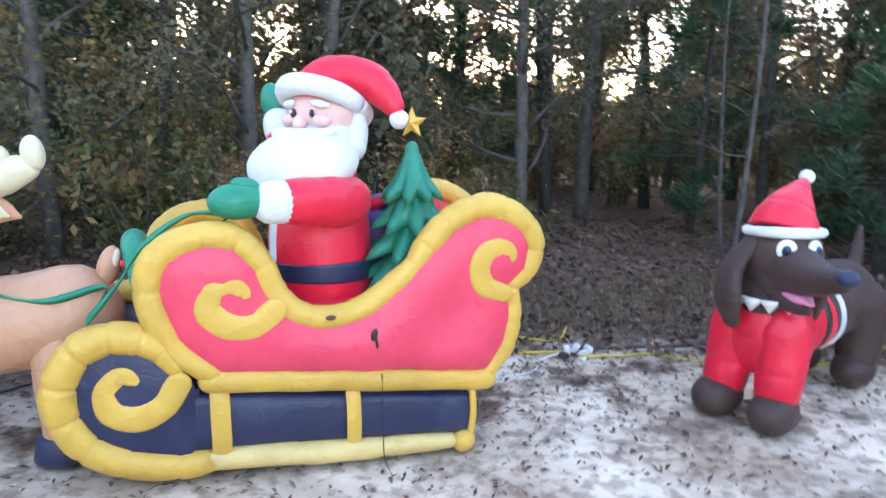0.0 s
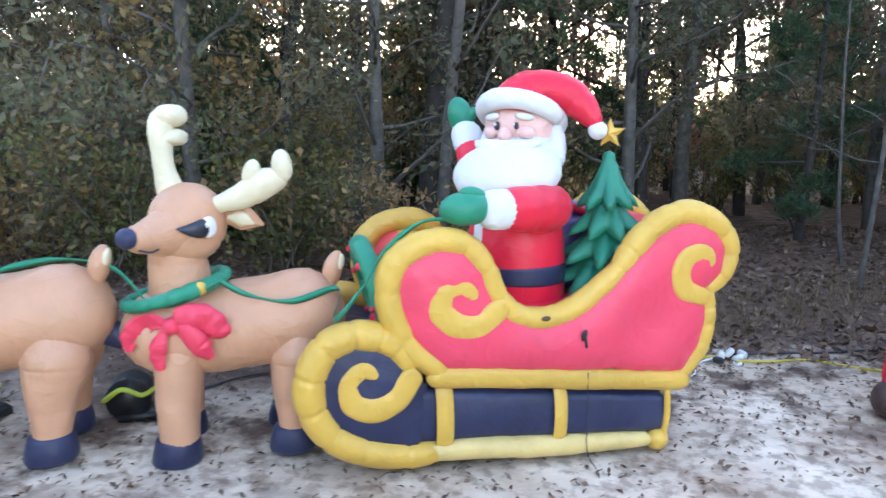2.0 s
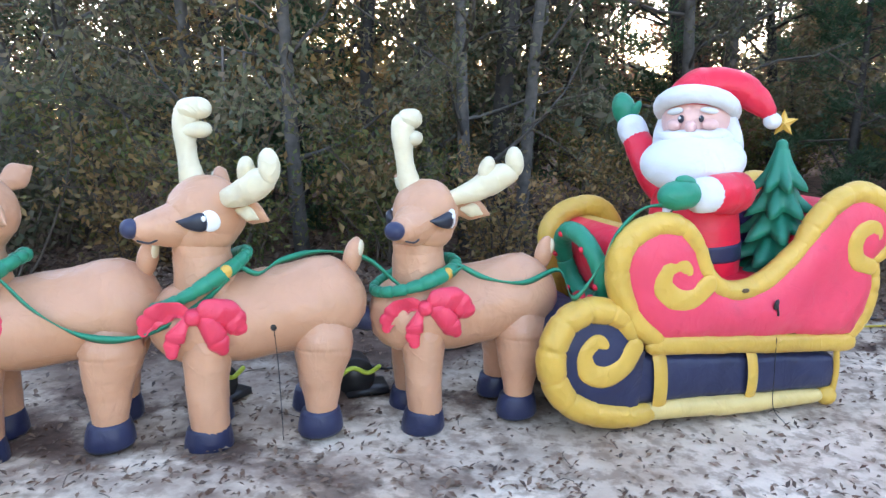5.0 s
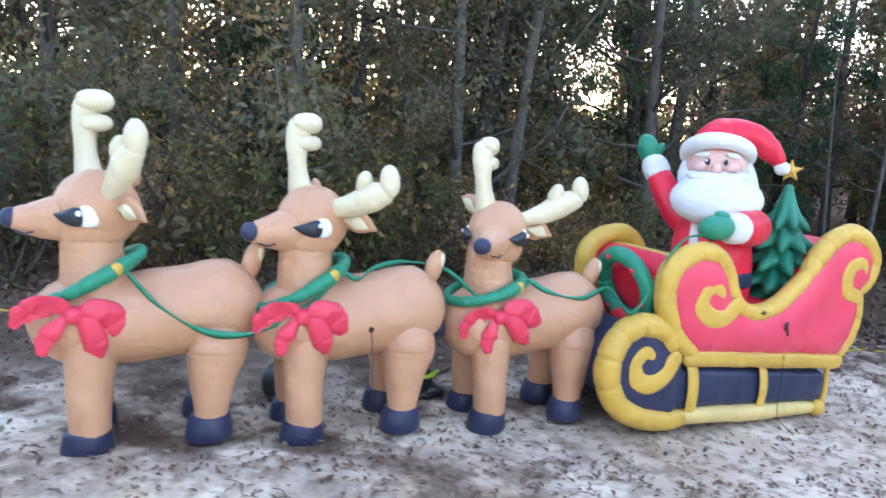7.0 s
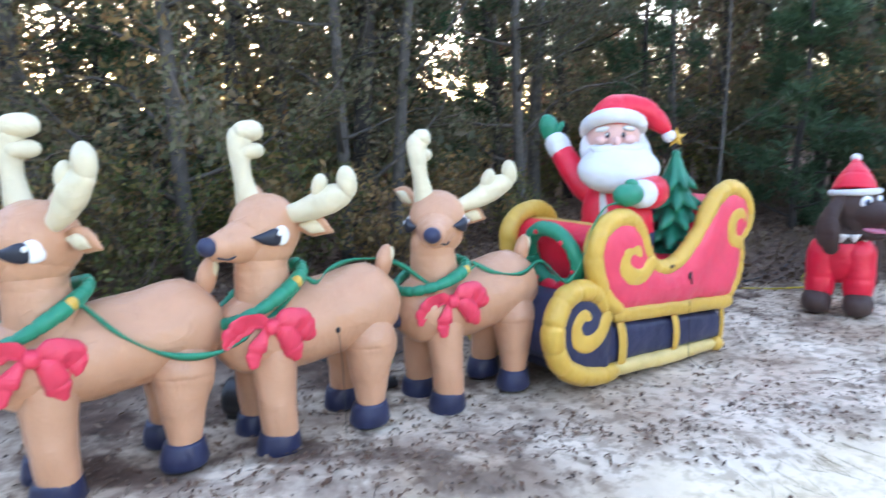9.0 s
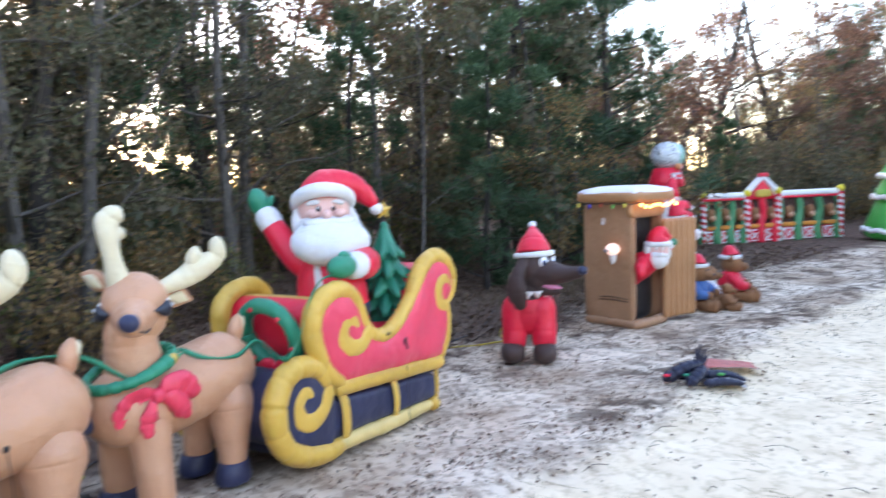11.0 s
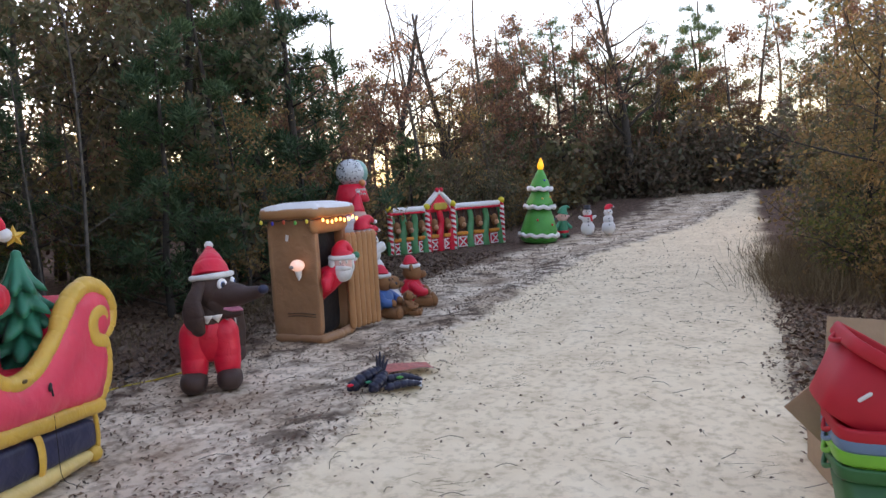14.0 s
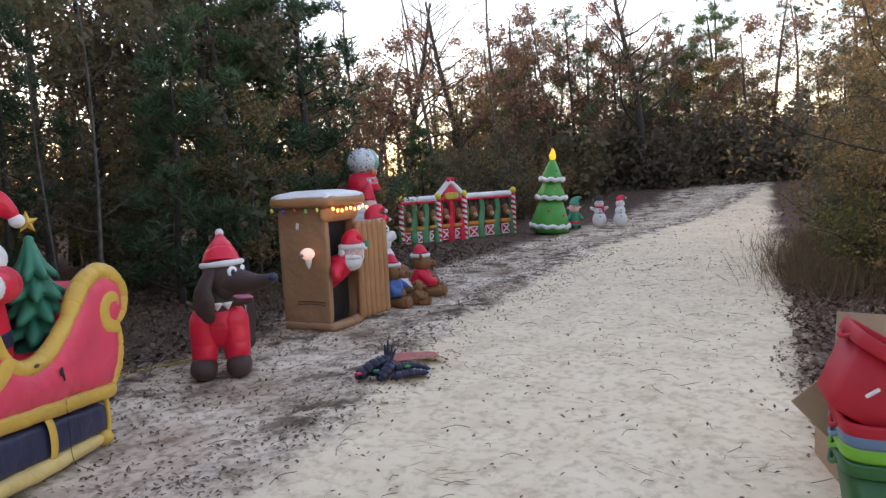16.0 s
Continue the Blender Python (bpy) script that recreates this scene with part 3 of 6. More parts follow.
for s in (-1, 1):
    g.tube([(-0.02 + s * 0.16, 0.11, 1.58), (-0.015 + s * 0.172, 0.09, 1.48), (s * 0.165, 0.03, 1.40)], [0.03, 0.05, 0.065], PLUSH, 14, 20)
    g.tube([(-0.01, -0.125, 1.462), (-0.01 + s * 0.07, -0.135, 1.455), (-0.01 + s * 0.13, -0.11, 1.46), (-0.01 + s * 0.165, -0.08, 1.475)], [0.026, 0.034, 0.026, 0.01], PLUSH, 12, 20)
    g.ball((-0.015 + s * 0.05, -0.079, 1.515 + HZ), (0.015, 0.010, 0.020), EYE_D, nu=12, nv=8)
    # small white dot modelled as the highlight in the eye
    g.ball((-0.02 + s * 0.05, -0.089, 1.523 + HZ), (0.005, 0.004, 0.006), EYE_W, nu=6, nv=5)
    g.ball((-0.015 + s * 0.085, -0.066, 1.556 + HZ), (0.045, 0.014, 0.016), PLUSH, rot=(0, s * 8, s * 22), nu=12, nv=8)
    g.ball((-0.015 + s * 0.09, -0.062, 1.485 + HZ), (0.045, 0.03, 0.03), SKIN, rot=(0, 0, s * 30), nu=12, nv=8)
g.ball((-0.012, -0.105, 1.475 + HZ), (0.03, 0.04, 0.034), SKIN)
a = np.linspace(0, 2 * math.pi, 25)
g.tube([(-0.02 + 0.178 * math.cos(t), 0.09 + 0.174 * math.sin(t), 1.590 - 0.085 * math.sin(t)) for t in a], 0.046, PLUSH, 14, 60, ends=False)
g.tube([(-0.02, 0.10, 1.575), (-0.015, 0.12, 1.64), (0.02, 0.14, 1.69), (0.10, 0.155, 1.705), (0.19, 0.16, 1.68), (0.265, 0.155, 1.63), (0.315, 0.145, 1.58), (0.335, 0.14, 1.55)], [0.185, 0.165, 0.13, 0.105, 0.09, 0.07, 0.05, 0.035], RED, 22, 60, ends="tip", pinch=(3, 0.05))
g.ball((0.345, 0.14, 1.525), 0.044, PLUSH)
# raised arm
g.tube([(-0.12, 0.05, 1.14), (-0.22, 0.09, 1.22), (-0.315, 0.155, 1.36), (-0.375, 0.195, 1.45)], [0.10, 0.092, 0.084, 0.075], RED, 18, 30, pinch=(1.5, 0.03))
g.tube([(-0.375, 0.195, 1.455), (-0.395, 0.207, 1.495)], 0.082, PLUSH, 18, 8)
g.ball((-0.445, 0.23, 1.60), (0.068, 0.06, 0.105), GREEN, rot=(0, -18, 0))
g.ball((-0.375, 0.215, 1.60), (0.026, 0.03, 0.055), GREEN, rot=(0, 28, 0))
# arm with the reins
g.tube([(0.11, 0.06, 1.17), (0.19, -0.05, 1.175), (0.205, -0.19, 1.185), (0.175, -0.32, 1.195), (0.14, -0.395, 1.20)], [0.09, 0.112, 0.11, 0.10, 0.085], RED, 20, 40, pinch=(1.6, 0.035))
g.tube([(0.135, -0.405, 1.20), (0.110, -0.44, 1.20)], 0.086, PLUSH, 18, 8)
g.ball((0.035, -0.535, 1.212), (0.118, 0.078, 0.074), GREEN, rot=(0, 0, 52))
g.ball((0.052, -0.52, 1.275), (0.058, 0.034, 0.03), GREEN, rot=(0, 12, 52))
g.tube([(0.02, -0.57, 1.16), (-0.01, -0.62, 1.12), (-0.04, -0.66, 1.085)], 0.006, BLACK, 6, 8)
SANTA = SLEIGH @ pose(0.53, 0.42, 0, 0, 0, -47)
figure("inflatable_figure", g, SANTA, "tall inflatable white-bearded figure in red suit waving green mitten", "inflatable figure")

# ---- the little tree in the sleigh ----
ltree = thing("inflatable_christmas_tree", SLEIGH @ pose(0.92, 0.24, 0.74), "dark green tiered inflatable tree with golden star in the sleigh", "christmas tree")
for k, (z, r) in enumerate(((-0.02, 0.20), (0.10, 0.185), (0.22, 0.165), (0.34, 0.14), (0.47, 0.105))):
    g = G()
    n = 84
    th = np.linspace(0, 2 * math.pi, n, endpoint=False)
    lobe = np.abs(np.cos(th * 4 + k * 1.2)) ** 2.4
    rows = []
    for s, drop, w in ((0.55, 0.03, 0.1), (0.95, -0.02, 0.9), (1.12, -0.025, 1.0), (1.02, 0.012, 0.8), (0.74, 0.06, 0.35), (0.55, 0.11, 0.1), (0.34, 0.17, 0.0)):
        rr_ = r * s * (0.95 + w * 0.52 * (lobe - 0.38))
        rows.append(np.column_stack([rr_ * np.cos(th), rr_ * np.sin(th), z + drop - w * 0.035 * (lobe - 0.4)]))
    g.sheet(rows, PINE, ring=True)
    part("tier", g, ltree, slack=0.008)
g = G()
g.tube([(0, 0, -0.2), (0, 0, 0.66)], [0.1, 0.03], PINE, 12, 12)
part("trunk", g, ltree)
g = G()
P = []
for k in range(10):
    r = 0.072 if k % 2 == 0 else 0.032
    P.append((r * math.sin(k * math.pi / 5), 0.0, r * math.cos(k * math.pi / 5) + 0.77))
P += [(0, -0.028, 0.77), (0, 0.028, 0.77)]
g.put(P, [(k, (k + 1) % 10, 10) for k in range(10)] + [((k + 1) % 10, k, 11) for k in range(10)], YELLOW)
part("star", g, ltree, "puffed golden star", m=pose(0, 0, 0, 0, 0, -35), smooth=False)

gift = thing("gift_sack", SLEIGH @ pose(0.86, 0.50, 0.70), "blue and purple inflatable gifts with red bow behind the tree", "gift")
g = G()
g.ball((0, 0, 0.18), (0.15, 0.14, 0.22), PURPLE, power=0.5)
part("box", g, gift)
g = G()
g.ball((0.05, 0.08, 0.36), (0.11, 0.1, 0.1), BLUE, power=0.5)
part("small_box", g, gift)
g = G()
for s in (-1, 1):
    g.ball((s * 0.04, -0.02, 0.43), (0.05, 0.03, 0.03), RED, rot=(0, s * 25, 0))
part("bow", g, gift)


# ---- the three reindeer-shaped inflatables ----
def deer(x, y, yaw, out, rise, txt):
    dm = pose(x, y, gz(x, y) + 0.005, 0, 0, 19.5)
    d = thing("inflatable_reindeer", dm, "tan inflatable reindeer " + txt, "inflatable reindeer", "reindeer before the sleigh")
    g = G()
    g.tube([(-0.27, 0, 0.548), (-0.1, 0, 0.54), (0.1, 0, 0.555), (0.29, 0, 0.575)], [0.188, 0.192, 0.198, 0.205], TAN, 30, 60)
    g.tube([(-0.20, 0, 0.60), (-0.205, 0, 0.74), (-0.205, 0, 0.92)], [0.17, 0.132, 0.12], TAN, 24, 44, pinch=(2.5, 0.02))
    part("body", g, d, slack=0.010)
    for s in (-1, 1):
        g = G()
        g.tube([(-0.22, s * 0.09, 0.46), (-0.235, s * 0.13, 0.28), (-0.24, s * 0.14, 0.09)], [0.105, 0.092, 0.076], TAN, 20, 50, pinch=(1.5, 0.02))
        part("front_leg", g, d, slack=0.009)
        g = G()
        g.tube([(0.27, s * 0.09, 0.53), (0.275, s * 0.105, 0.40), (0.255, s * 0.125, 0.27), (0.24, s * 0.135, 0.09)], [0.10, 0.135, 0.10, 0.074], TAN, 20, 60, pinch=(2.6, 0.02))
        part("hind_leg", g, d, slack=0.011)
        for hx in (-0.246, 0.236):
            g = G()
            n = 22
            th = np.linspace(0, 2 * math.pi, n, endpoint=False)
            rows = []
            for r, z in ((0.3, 0.0), (0.9, 0.0), (1.0, 0.018), (0.97, 0.06), (0.9, 0.10), (0.86, 0.112), (0.5, 0.118)):
                rows.append(np.column_stack([0.1 * r * np.cos(th) - 0.012 * (np.cos(th) < -0.3) * (1 - z * 8), 0.092 * r * np.sin(th), np.full(n, z)]) + (hx, s * 0.138, 0))
            g.sheet(rows, NAVY, ring=True)
            part("hoof", g, d, "dark navy cloth hoof", slack=0.005)
    g = G()
    g.ball((0.445, 0, 0.765), (0.045, 0.044, 0.095), TAN, rot=(0, 16, 0))
    g.ball((0.472, -0.010, 0.795), (0.024, 0.030, 0.05), CREAM, rot=(0, 16, 0))
    part("tail", g, d, "tan tail with a cream tip", slack=0.006)
    hm = Matrix.Translation((-0.2 + yaw * 0.0006, 0, 0)) @ Matrix.Rotation(radians(yaw), 4, 'Z') @ Matrix.Translation((0.2, 0, 0))

    def bit(name, label="", parent=None, slack=0.0):
        return part(name, g, parent or d, label, slack=slack)

    def fresh():
        q = G()
        q.M = hm
        return q
    g = fresh()
    g.ball((-0.18, 0, 1.015), (0.168, 0.155, 0.160), TAN, nu=28, nv=20)
    g.ball((-0.20, 0, 0.945), (0.150, 0.140, 0.115), TAN, nu=24)
    g.tube([(-0.20, 0, 1.0), (-0.31, 0, 0.978), (-0.43, 0, 0.972)], [0.150, 0.105, 0.062], TAN, 22, 30)
    head = bit("head", slack=0.009)
    g = fresh()
    g.tube([(-0.475, -0.045, 0.937), (-0.44, -0.066, 0.926), (-0.41, -0.075, 0.934)], 0.0045, EYE_D, 6, 8)
    bit("mouth_line", "thin dark mouth line", head)
    g = fresh()
    g.ball((-0.490, 0, 0.983), (0.040, 0.046, 0.042), NAVY)
    bit("nose", "dark navy nose", head)
    for s in (-1, 1):
        g = fresh()
        g.ball((-0.205, s * 0.143, 1.000), (0.052, 0.020, 0.047), EYE_W, rot=(0, -10, s * -12), nu=18, nv=12)
        eye = bit("eye", "white oval eye")
        g = fresh()
        g.tube([(-0.222, s * 0.151, 0.998), (-0.250, s * 0.150, 0.998), (-0.29, s * 0.128, 0.997), (-0.33, s * 0.098, 1.004)], [0.028, 0.040, 0.027, 0.004], EYE_D, 14, 16, squash=((0, 1, 0), 0.45))
        # white ball set on the pupil as a fixed highlight
        g.ball((-0.242, s * 0.171, 1.014), (0.010, 0.006, 0.012), EYE_W, nu=8, nv=6)
        part("pupil", g, eye, "dark slanted pupil with a white glint")
        e = 0.06 if s > 0 else -0.02
        g = fresh()
        g.tube([(-0.09, s * 0.12, 1.045 + e), (-0.045, s * 0.185, 1.05 + e * 1.5), (-0.005, s * 0.25, 1.035 + e * 2.2)], [0.03, 0.056, 0.008], TAN, 14, 20, squash=((0.75, -s * 0.6, 0.25), 0.4))
        g.tube([(-0.095, s * 0.155, 1.047 + e), (-0.068, s * 0.195, 1.048 + e * 1.5), (-0.04, s * 0.23, 1.038 + e * 2.0)], [0.012, 0.034, 0.006], CREAM, 12, 14, squash=((0.75, -s * 0.6, 0.25), 0.4))
        bit("ear", "tan pointed ear with cream lining", slack=0.005)
    g = fresh()
    g.tube([(-0.205, 0.06, 1.12), (-0.215, 0.075, 1.25), (-0.21, 0.085, 1.36), (-0.20, 0.09, 1.43)], [0.055, 0.044, 0.05, 0.052], CREAM, 16, 40, pinch=(2, 0.025))
    g.ball((-0.17, 0.065, 1.455), (0.070, 0.046, 0.046), CREAM, power=0.85)
    g.ball((-0.172, 0.06, 1.362), (0.066, 0.044, 0.036), CREAM, power=0.85)
    bit("antler", "cream upright antler", slack=0.009)
    g = fresh()
    p = np.array([-0.14, -0.10, 1.075])
    v = np.array([0.10, -out, rise])
    g.tube([p, p + v * 0.4 + (0, 0, -0.01), p + v * 0.75, p + v], [0.034, 0.05, 0.064, 0.05], CREAM, 16, 40, pinch=(2, 0.03), squash=((0.8, 0.2, 0), 0.7))
    g.ball(p + v * 0.66 + np.array((-0.01, 0, 0.065)), (0.034, 0.036, 0.060), CREAM, rot=(15, 0, 0))
    g.ball(p + v * 1.10 + np.array((0, 0, 0.045)), (0.040, 0.042, 0.070), CREAM, rot=(-10, 0, 0))
    bit("antler", "cream antler slanting outward", slack=0.009)
    return dm


def collar(m, yaw, tilt):
    t = thing("wreath_collar", m, "puckered green garland collar round a reindeer neck", "collar", "reindeer collars")
    g = G()
    a = np.linspace(0, 2 * math.pi, 25)
    g.tube([(-0.225 + 0.20 * math.cos(k), 0.176 * math.sin(k), 0.725 + tilt * math.cos(k)) for k in a], 0.030, GREEN, 12, 180, ends=False, pinch=(19, 0.22))
    part("garland", g, t, slack=0.014)
    g = G()
    g.ball((-0.11, -0.165, 0.725 + tilt * 0.6), (0.026, 0.018, 0.03), YELLOW, nu=12, nv=8)
    part("bell", g, t, "small yellow bell")
    b = thing("bow", m @ Matrix.Translation((-0.275 + yaw * 0.001, -0.165, 0.615)) @ Matrix.Rotation(radians(6 - yaw * 0.3), 4, 'Z') @ Matrix.Rotation(radians(12 - yaw * 0.45), 4, 'Y') @ Matrix.Scale(1.0, 4), "crumpled red fabric bow on a reindeer chest", "bow", "reindeer bows")
    g = G()
    g.ball((0, -0.03, 0), (0.034, 0.034, 0.036), BOW, power=0.8)
    part("knot", g, b)
    for s in (-1, 1):
        # puffed upper loop, flattened and sagging at its outer end
        g = G()
        g.tube([(s * 0.01, -0.028, 0.0), (s * 0.06, -0.036, 0.028), (s * 0.12, -0.02, 0.012), (s * 0.165, -0.012, -0.028), (s * 0.185, -0.012, -0.055)], [0.022, 0.05, 0.062, 0.054, 0.03], BOW, 14, 36, squash=((0, 1, 0.2), 0.38), pinch=(1.5, 0.16))
        part("loop", g, b, slack=0.04)
        # limp pointed tail
        g = G()
        g.tube([(s * 0.02, -0.03, -0.005), (s * 0.06, -0.042, -0.05), (s * 0.085, -0.035, -0.10), (s * 0.10 + 0.012, -0.03, -0.15)], [0.024, 0.044, 0.046, 0.022], BOW, 12, 24, squash=((0.2, 1, 0), 0.4), pinch=(1.5, 0.15))
        part("tail", g, b, slack=0.034)


DEER = [(-3.60, 2.11, 2, 0.17, 0.18, "looking straight ahead, first in line"), (-2.75, 2.341, 18, 0.26, 0.09, "with slightly turned head, second in line"), (-1.845, 2.66, 49, 0.27, 0.115, "with head turned aside, next to the sleigh")]
for x, y, yaw, out, rise, txt in DEER:
    collar(deer(x, y, yaw, out, rise, txt), yaw, 0.05 if yaw > 40 else 0.10)


def ribbon(name, pts, w, mat, label, group=""):
    g = G()
    c = spl(pts, 14 * len(pts))
    rows = []
    for k, p in enumerate(c):
        tw = 0.5 + 0.35 * math.sin(k * 0.21)
        off = np.array([0.0, -math.cos(tw) * 0.3, math.sin(tw) + 0.3]) * w / 2
        rows.append([p - off, p - off * 0.1 + (0, -0.003, 0), p + off, p + (0, 0.003, 0)])
    g.sheet(rows, mat, ring=True)
    return tagged(part(name, g), label, "rein", group)


def dl(i, u, n, z):
    x, y = DEER[i][:2]
    p = pose(x, y, gz(x, y), 0, 0, 19.5) @ Vector((u, n, z))
    return tuple(p)


def sl(u, n, z):
    return tuple(SLEIGH @ Vector((u, n, z)))


def sa(x, y, z):
    return tuple(SANTA @ Vector((x, y, z)))


ribbon("rein", [dl(0, -0.08, -0.16, 0.78), dl(0, 0.05, -0.20, 0.63), dl(0, 0.22, -0.235, 0.52), dl(0, 0.42, -0.24, 0.50), dl(0, 0.62, -0.22, 0.58), dl(1, -0.10, -0.17, 0.76)], 0.036, GREEN, "green fabric rein hanging between two reindeer", "reins")
ribbon("rein", [dl(1, -0.06, -0.12, 0.80), dl(1, 0.02, -0.10, 0.755), dl(1, 0.12, -0.02, 0.785), dl(1, 0.3, 0.03, 0.80), dl(1, 0.5, -0.02, 0.76), dl(2, -0.3, -0.14, 0.70), dl(2, -0.18, -0.175, 0.72), dl(2, -0.03, -0.17, 0.79)], 0.03, GREEN, "green fabric rein lying over a reindeer back", "reins")
ribbon("rein", [dl(2, -0.05, -0.14, 0.79), dl(2, 0.08, -0.17, 0.72), dl(2, 0.25, -0.205, 0.69), dl(2, 0.45, -0.16, 0.72), sl(-0.40, 0.0, 0.79), sl(-0.28, -0.02, 0.93), sl(-0.19, 0.0, 1.06), sl(-0.03, 0.03, 1.165), sa(0.02, -0.57, 1.17)], 0.032, GREEN, "green fabric rein running up to the waving figure's mitten", "reins")
figure_plug = G()
figure_plug.ball((0.06, -0.192, 0.535), (0.017, 0.010, 0.022), BLACK, nu=10, nv=6)
figure_plug.tube([(0.06, -0.20, 0.52), (0.065, -0.205, 0.35), (0.06, -0.21, 0.02)], 0.0014, BLACK, 5, 12)
x, y = DEER[1][:2]
tagged(part("air_valve_cord", figure_plug, m=pose(x, y, gz(x, y) + 0.005, 0, 0, 19.5)), "black air valve with hanging cord on a reindeer", "valve")

for i in (0, 1):
    g = G()
    p, q = Vector(dl(i, 0.40, 0.02, 0.50)), Vector(dl(i + 1, -0.30, 0.02, 0.52))
    g.tube([p, (p + q) / 2 - Vector((0, 0, 0.02)), q], [0.055, 0.06, 0.055], NAVY, 14, 20, pinch=(2, 0.1))
    tagged(part("harness_link", g), "short navy inflated tube linking two reindeer", "harness link", "harness links")

# dark fan blowers on the ground
def blower(m):
    b = thing("fan_blower", m, "small black plastic fan blower with yellow-green tie", "blower", "blowers")
    g = G()
    g.tube([(0, -0.07, 0.11), (0, 0.07, 0.11)], 0.10, BLACK_P, 20, 8, ends=False)
    part("housing", g, b)
    g = G()
    g.box((0.06, 0, 0.02), (0.22, 0.16, 0.035), BLACK_P)
    part("foot", g, b)
    g = G()
    g.tube([(-0.1, -0.08, 0.12), (-0.02, -0.09, 0.17), (0.06, -0.08, 0.13), (0.12, -0.09, 0.16)], 0.012, plain("fluorescent_tie", (0.45, 0.55, 0.05), 0.5), 8, 16)
    part("tie", g, b, "fluorescent yellow-green strap")
    return b


b0 = blower(pose(-2.42, 2.78, gz(-2.42), 0, 0, 20))
copy_thing(b0, pose(-3.08, 2.55, gz(-3.08), 0, 0, 60))

# ---- the dachshund-shaped inflatable ----
DOG = pose(1.55, 3.29, gz(1.55, 3.3) + 0.005, 0, 0, -51)
g = G()
for s in (-1, 1):
    g.ball((s * 0.145, -0.05, 0.10), (0.112, 0.145, 0.10), BROWN, power=0.85)
    g.tube([(s * 0.115, 0.04, 0.50), (s * 0.13, 0.01, 0.34), (s * 0.135, -0.01, 0.19)], [0.13, 0.118, 0.108], RED, 20, 30, pinch=(1.5, 0.03))
    g.ball((s * 0.15, 0.90, 0.105), (0.115, 0.15, 0.105), BROWN)
    g.tube([(s * 0.10, 0.97, 0.46), (s * 0.14, 0.96, 0.30), (s * 0.15, 0.92, 0.16)], [0.17, 0.13, 0.105], BROWN, 20, 20)
g.ball((0, 0.07, 0.435), (0.235, 0.165, 0.20), RED, nu=28, nv=18, power=0.9)
g.tube([(0, 0.10, 0.49), (0, 0.28, 0.47), (0, 0.48, 0.465)], [0.20, 0.20, 0.195], RED, 26, 24)
g.tube([(0, 0.52, 0.47), (0, 0.56, 0.47)], 0.207, PLUSH, 26, 8, ends=False)
g.tube([(0, 0.34, 0.48), (0, 0.37, 0.48)], 0.212, BLACK, 26, 8, ends=False)
g.tube([(0, 0.47, 0.47), (0, 0.72, 0.48), (0, 0.95, 0.50)], [0.195, 0.20, 0.215], BROWN, 26, 28)
g.tube([(0, 1.10, 0.58), (0, 1.17, 0.70), (0, 1.19, 0.88)], [0.06, 0.04, 0.02], BROWN, 12, 20)
g.tube([(0, 0.09, 0.52), (0.02, 0.09, 0.68), (0.04, 0.09, 0.82)], [0.17, 0.16, 0.16], BROWN, 22, 14)
for k in range(4):
    t = radians(238 + 27 * k)
    g.lathe([(0.055, 0.0), (0.034, -0.025), (0.004, -0.062)], WHITE, (0.175 * math.cos(t) + 0.02, 0.085 + 0.165 * math.sin(t), 0.655), (14 * math.sin(t), -14 * math.cos(t), 0), n=10)
# the head is turned aside: along (0.85, -0.5)
g.M = Matrix.Translation((0.085, 0.0, 0.032)) @ Matrix.Scale(0.9, 4)
g.ball((-0.02, 0.05, 0.925), (0.20, 0.195, 0.205), BROWN, nu=28, nv=20)
g.ball((0.02, 0.02, 0.83), (0.165, 0.155, 0.14), BROWN, nu=24, nv=16)
g.tube([(0.0, 0.03, 0.89), (0.12, -0.06, 0.875), (0.27, -0.175, 0.88), (0.40, -0.275, 0.905)], [0.178, 0.128, 0.086, 0.056], BROWN, 24, 36)
g.ball((0.44, -0.31, 0.928), (0.050, 0.050, 0.043), NAVY)
g.tube([(0.02, 0.0, 0.74), (0.12, -0.065, 0.70), (0.215, -0.13, 0.695)], [0.09, 0.055, 0.024], BROWN, 18, 20)
g.tube([(0.09, -0.05, 0.755), (0.17, -0.105, 0.742), (0.225, -0.142, 0.735)], [0.06, 0.056, 0.022], PINK, 14, 14, squash=((0, 0, 1), 0.5))
for ex, ey, er in ((0.072, -0.118, 29), (0.160, 0.0, 76)):
    g.ball((ex, ey, 0.985), (0.046, 0.022, 0.052), EYE_W, rot=(0, 0, er), nu=16, nv=10)
    ax, ay = (0.085, -0.155) if er == 29 else (0.169, -0.042)
    k = 0.016 / math.hypot(ax, ay)
    g.ball((ex + ax * k, ey + ay * k, 0.982), (0.022, 0.013, 0.030), BLUE, rot=(0, 0, er), nu=12, nv=8)
    g.ball((ex + ax * k * 1.4, ey + ay * k * 1.4, 0.982), (0.016, 0.011, 0.022), EYE_D, rot=(0, 0, er), nu=12, nv=8)
for s in (-1, 1):
    ex, ey = 0.5 * s, 0.86 * s
    g.tube([(-0.04 + ex * 0.17, 0.05 + ey * 0.17, 0.995), (-0.07 + ex * 0.24, 0.06 + ey * 0.24, 0.85), (-0.07 + ex * 0.255, 0.055 + ey * 0.255, 0.70), (-0.05 + ex * 0.24, 0.045 + ey * 0.24, 0.60)], [0.055, 0.085, 0.115, 0.085], BROWN, 18, 40, squash=((ex, ey, 0), 0.42), pinch=(3, 0.06))
a = np.linspace(0, 2 * math.pi, 25)
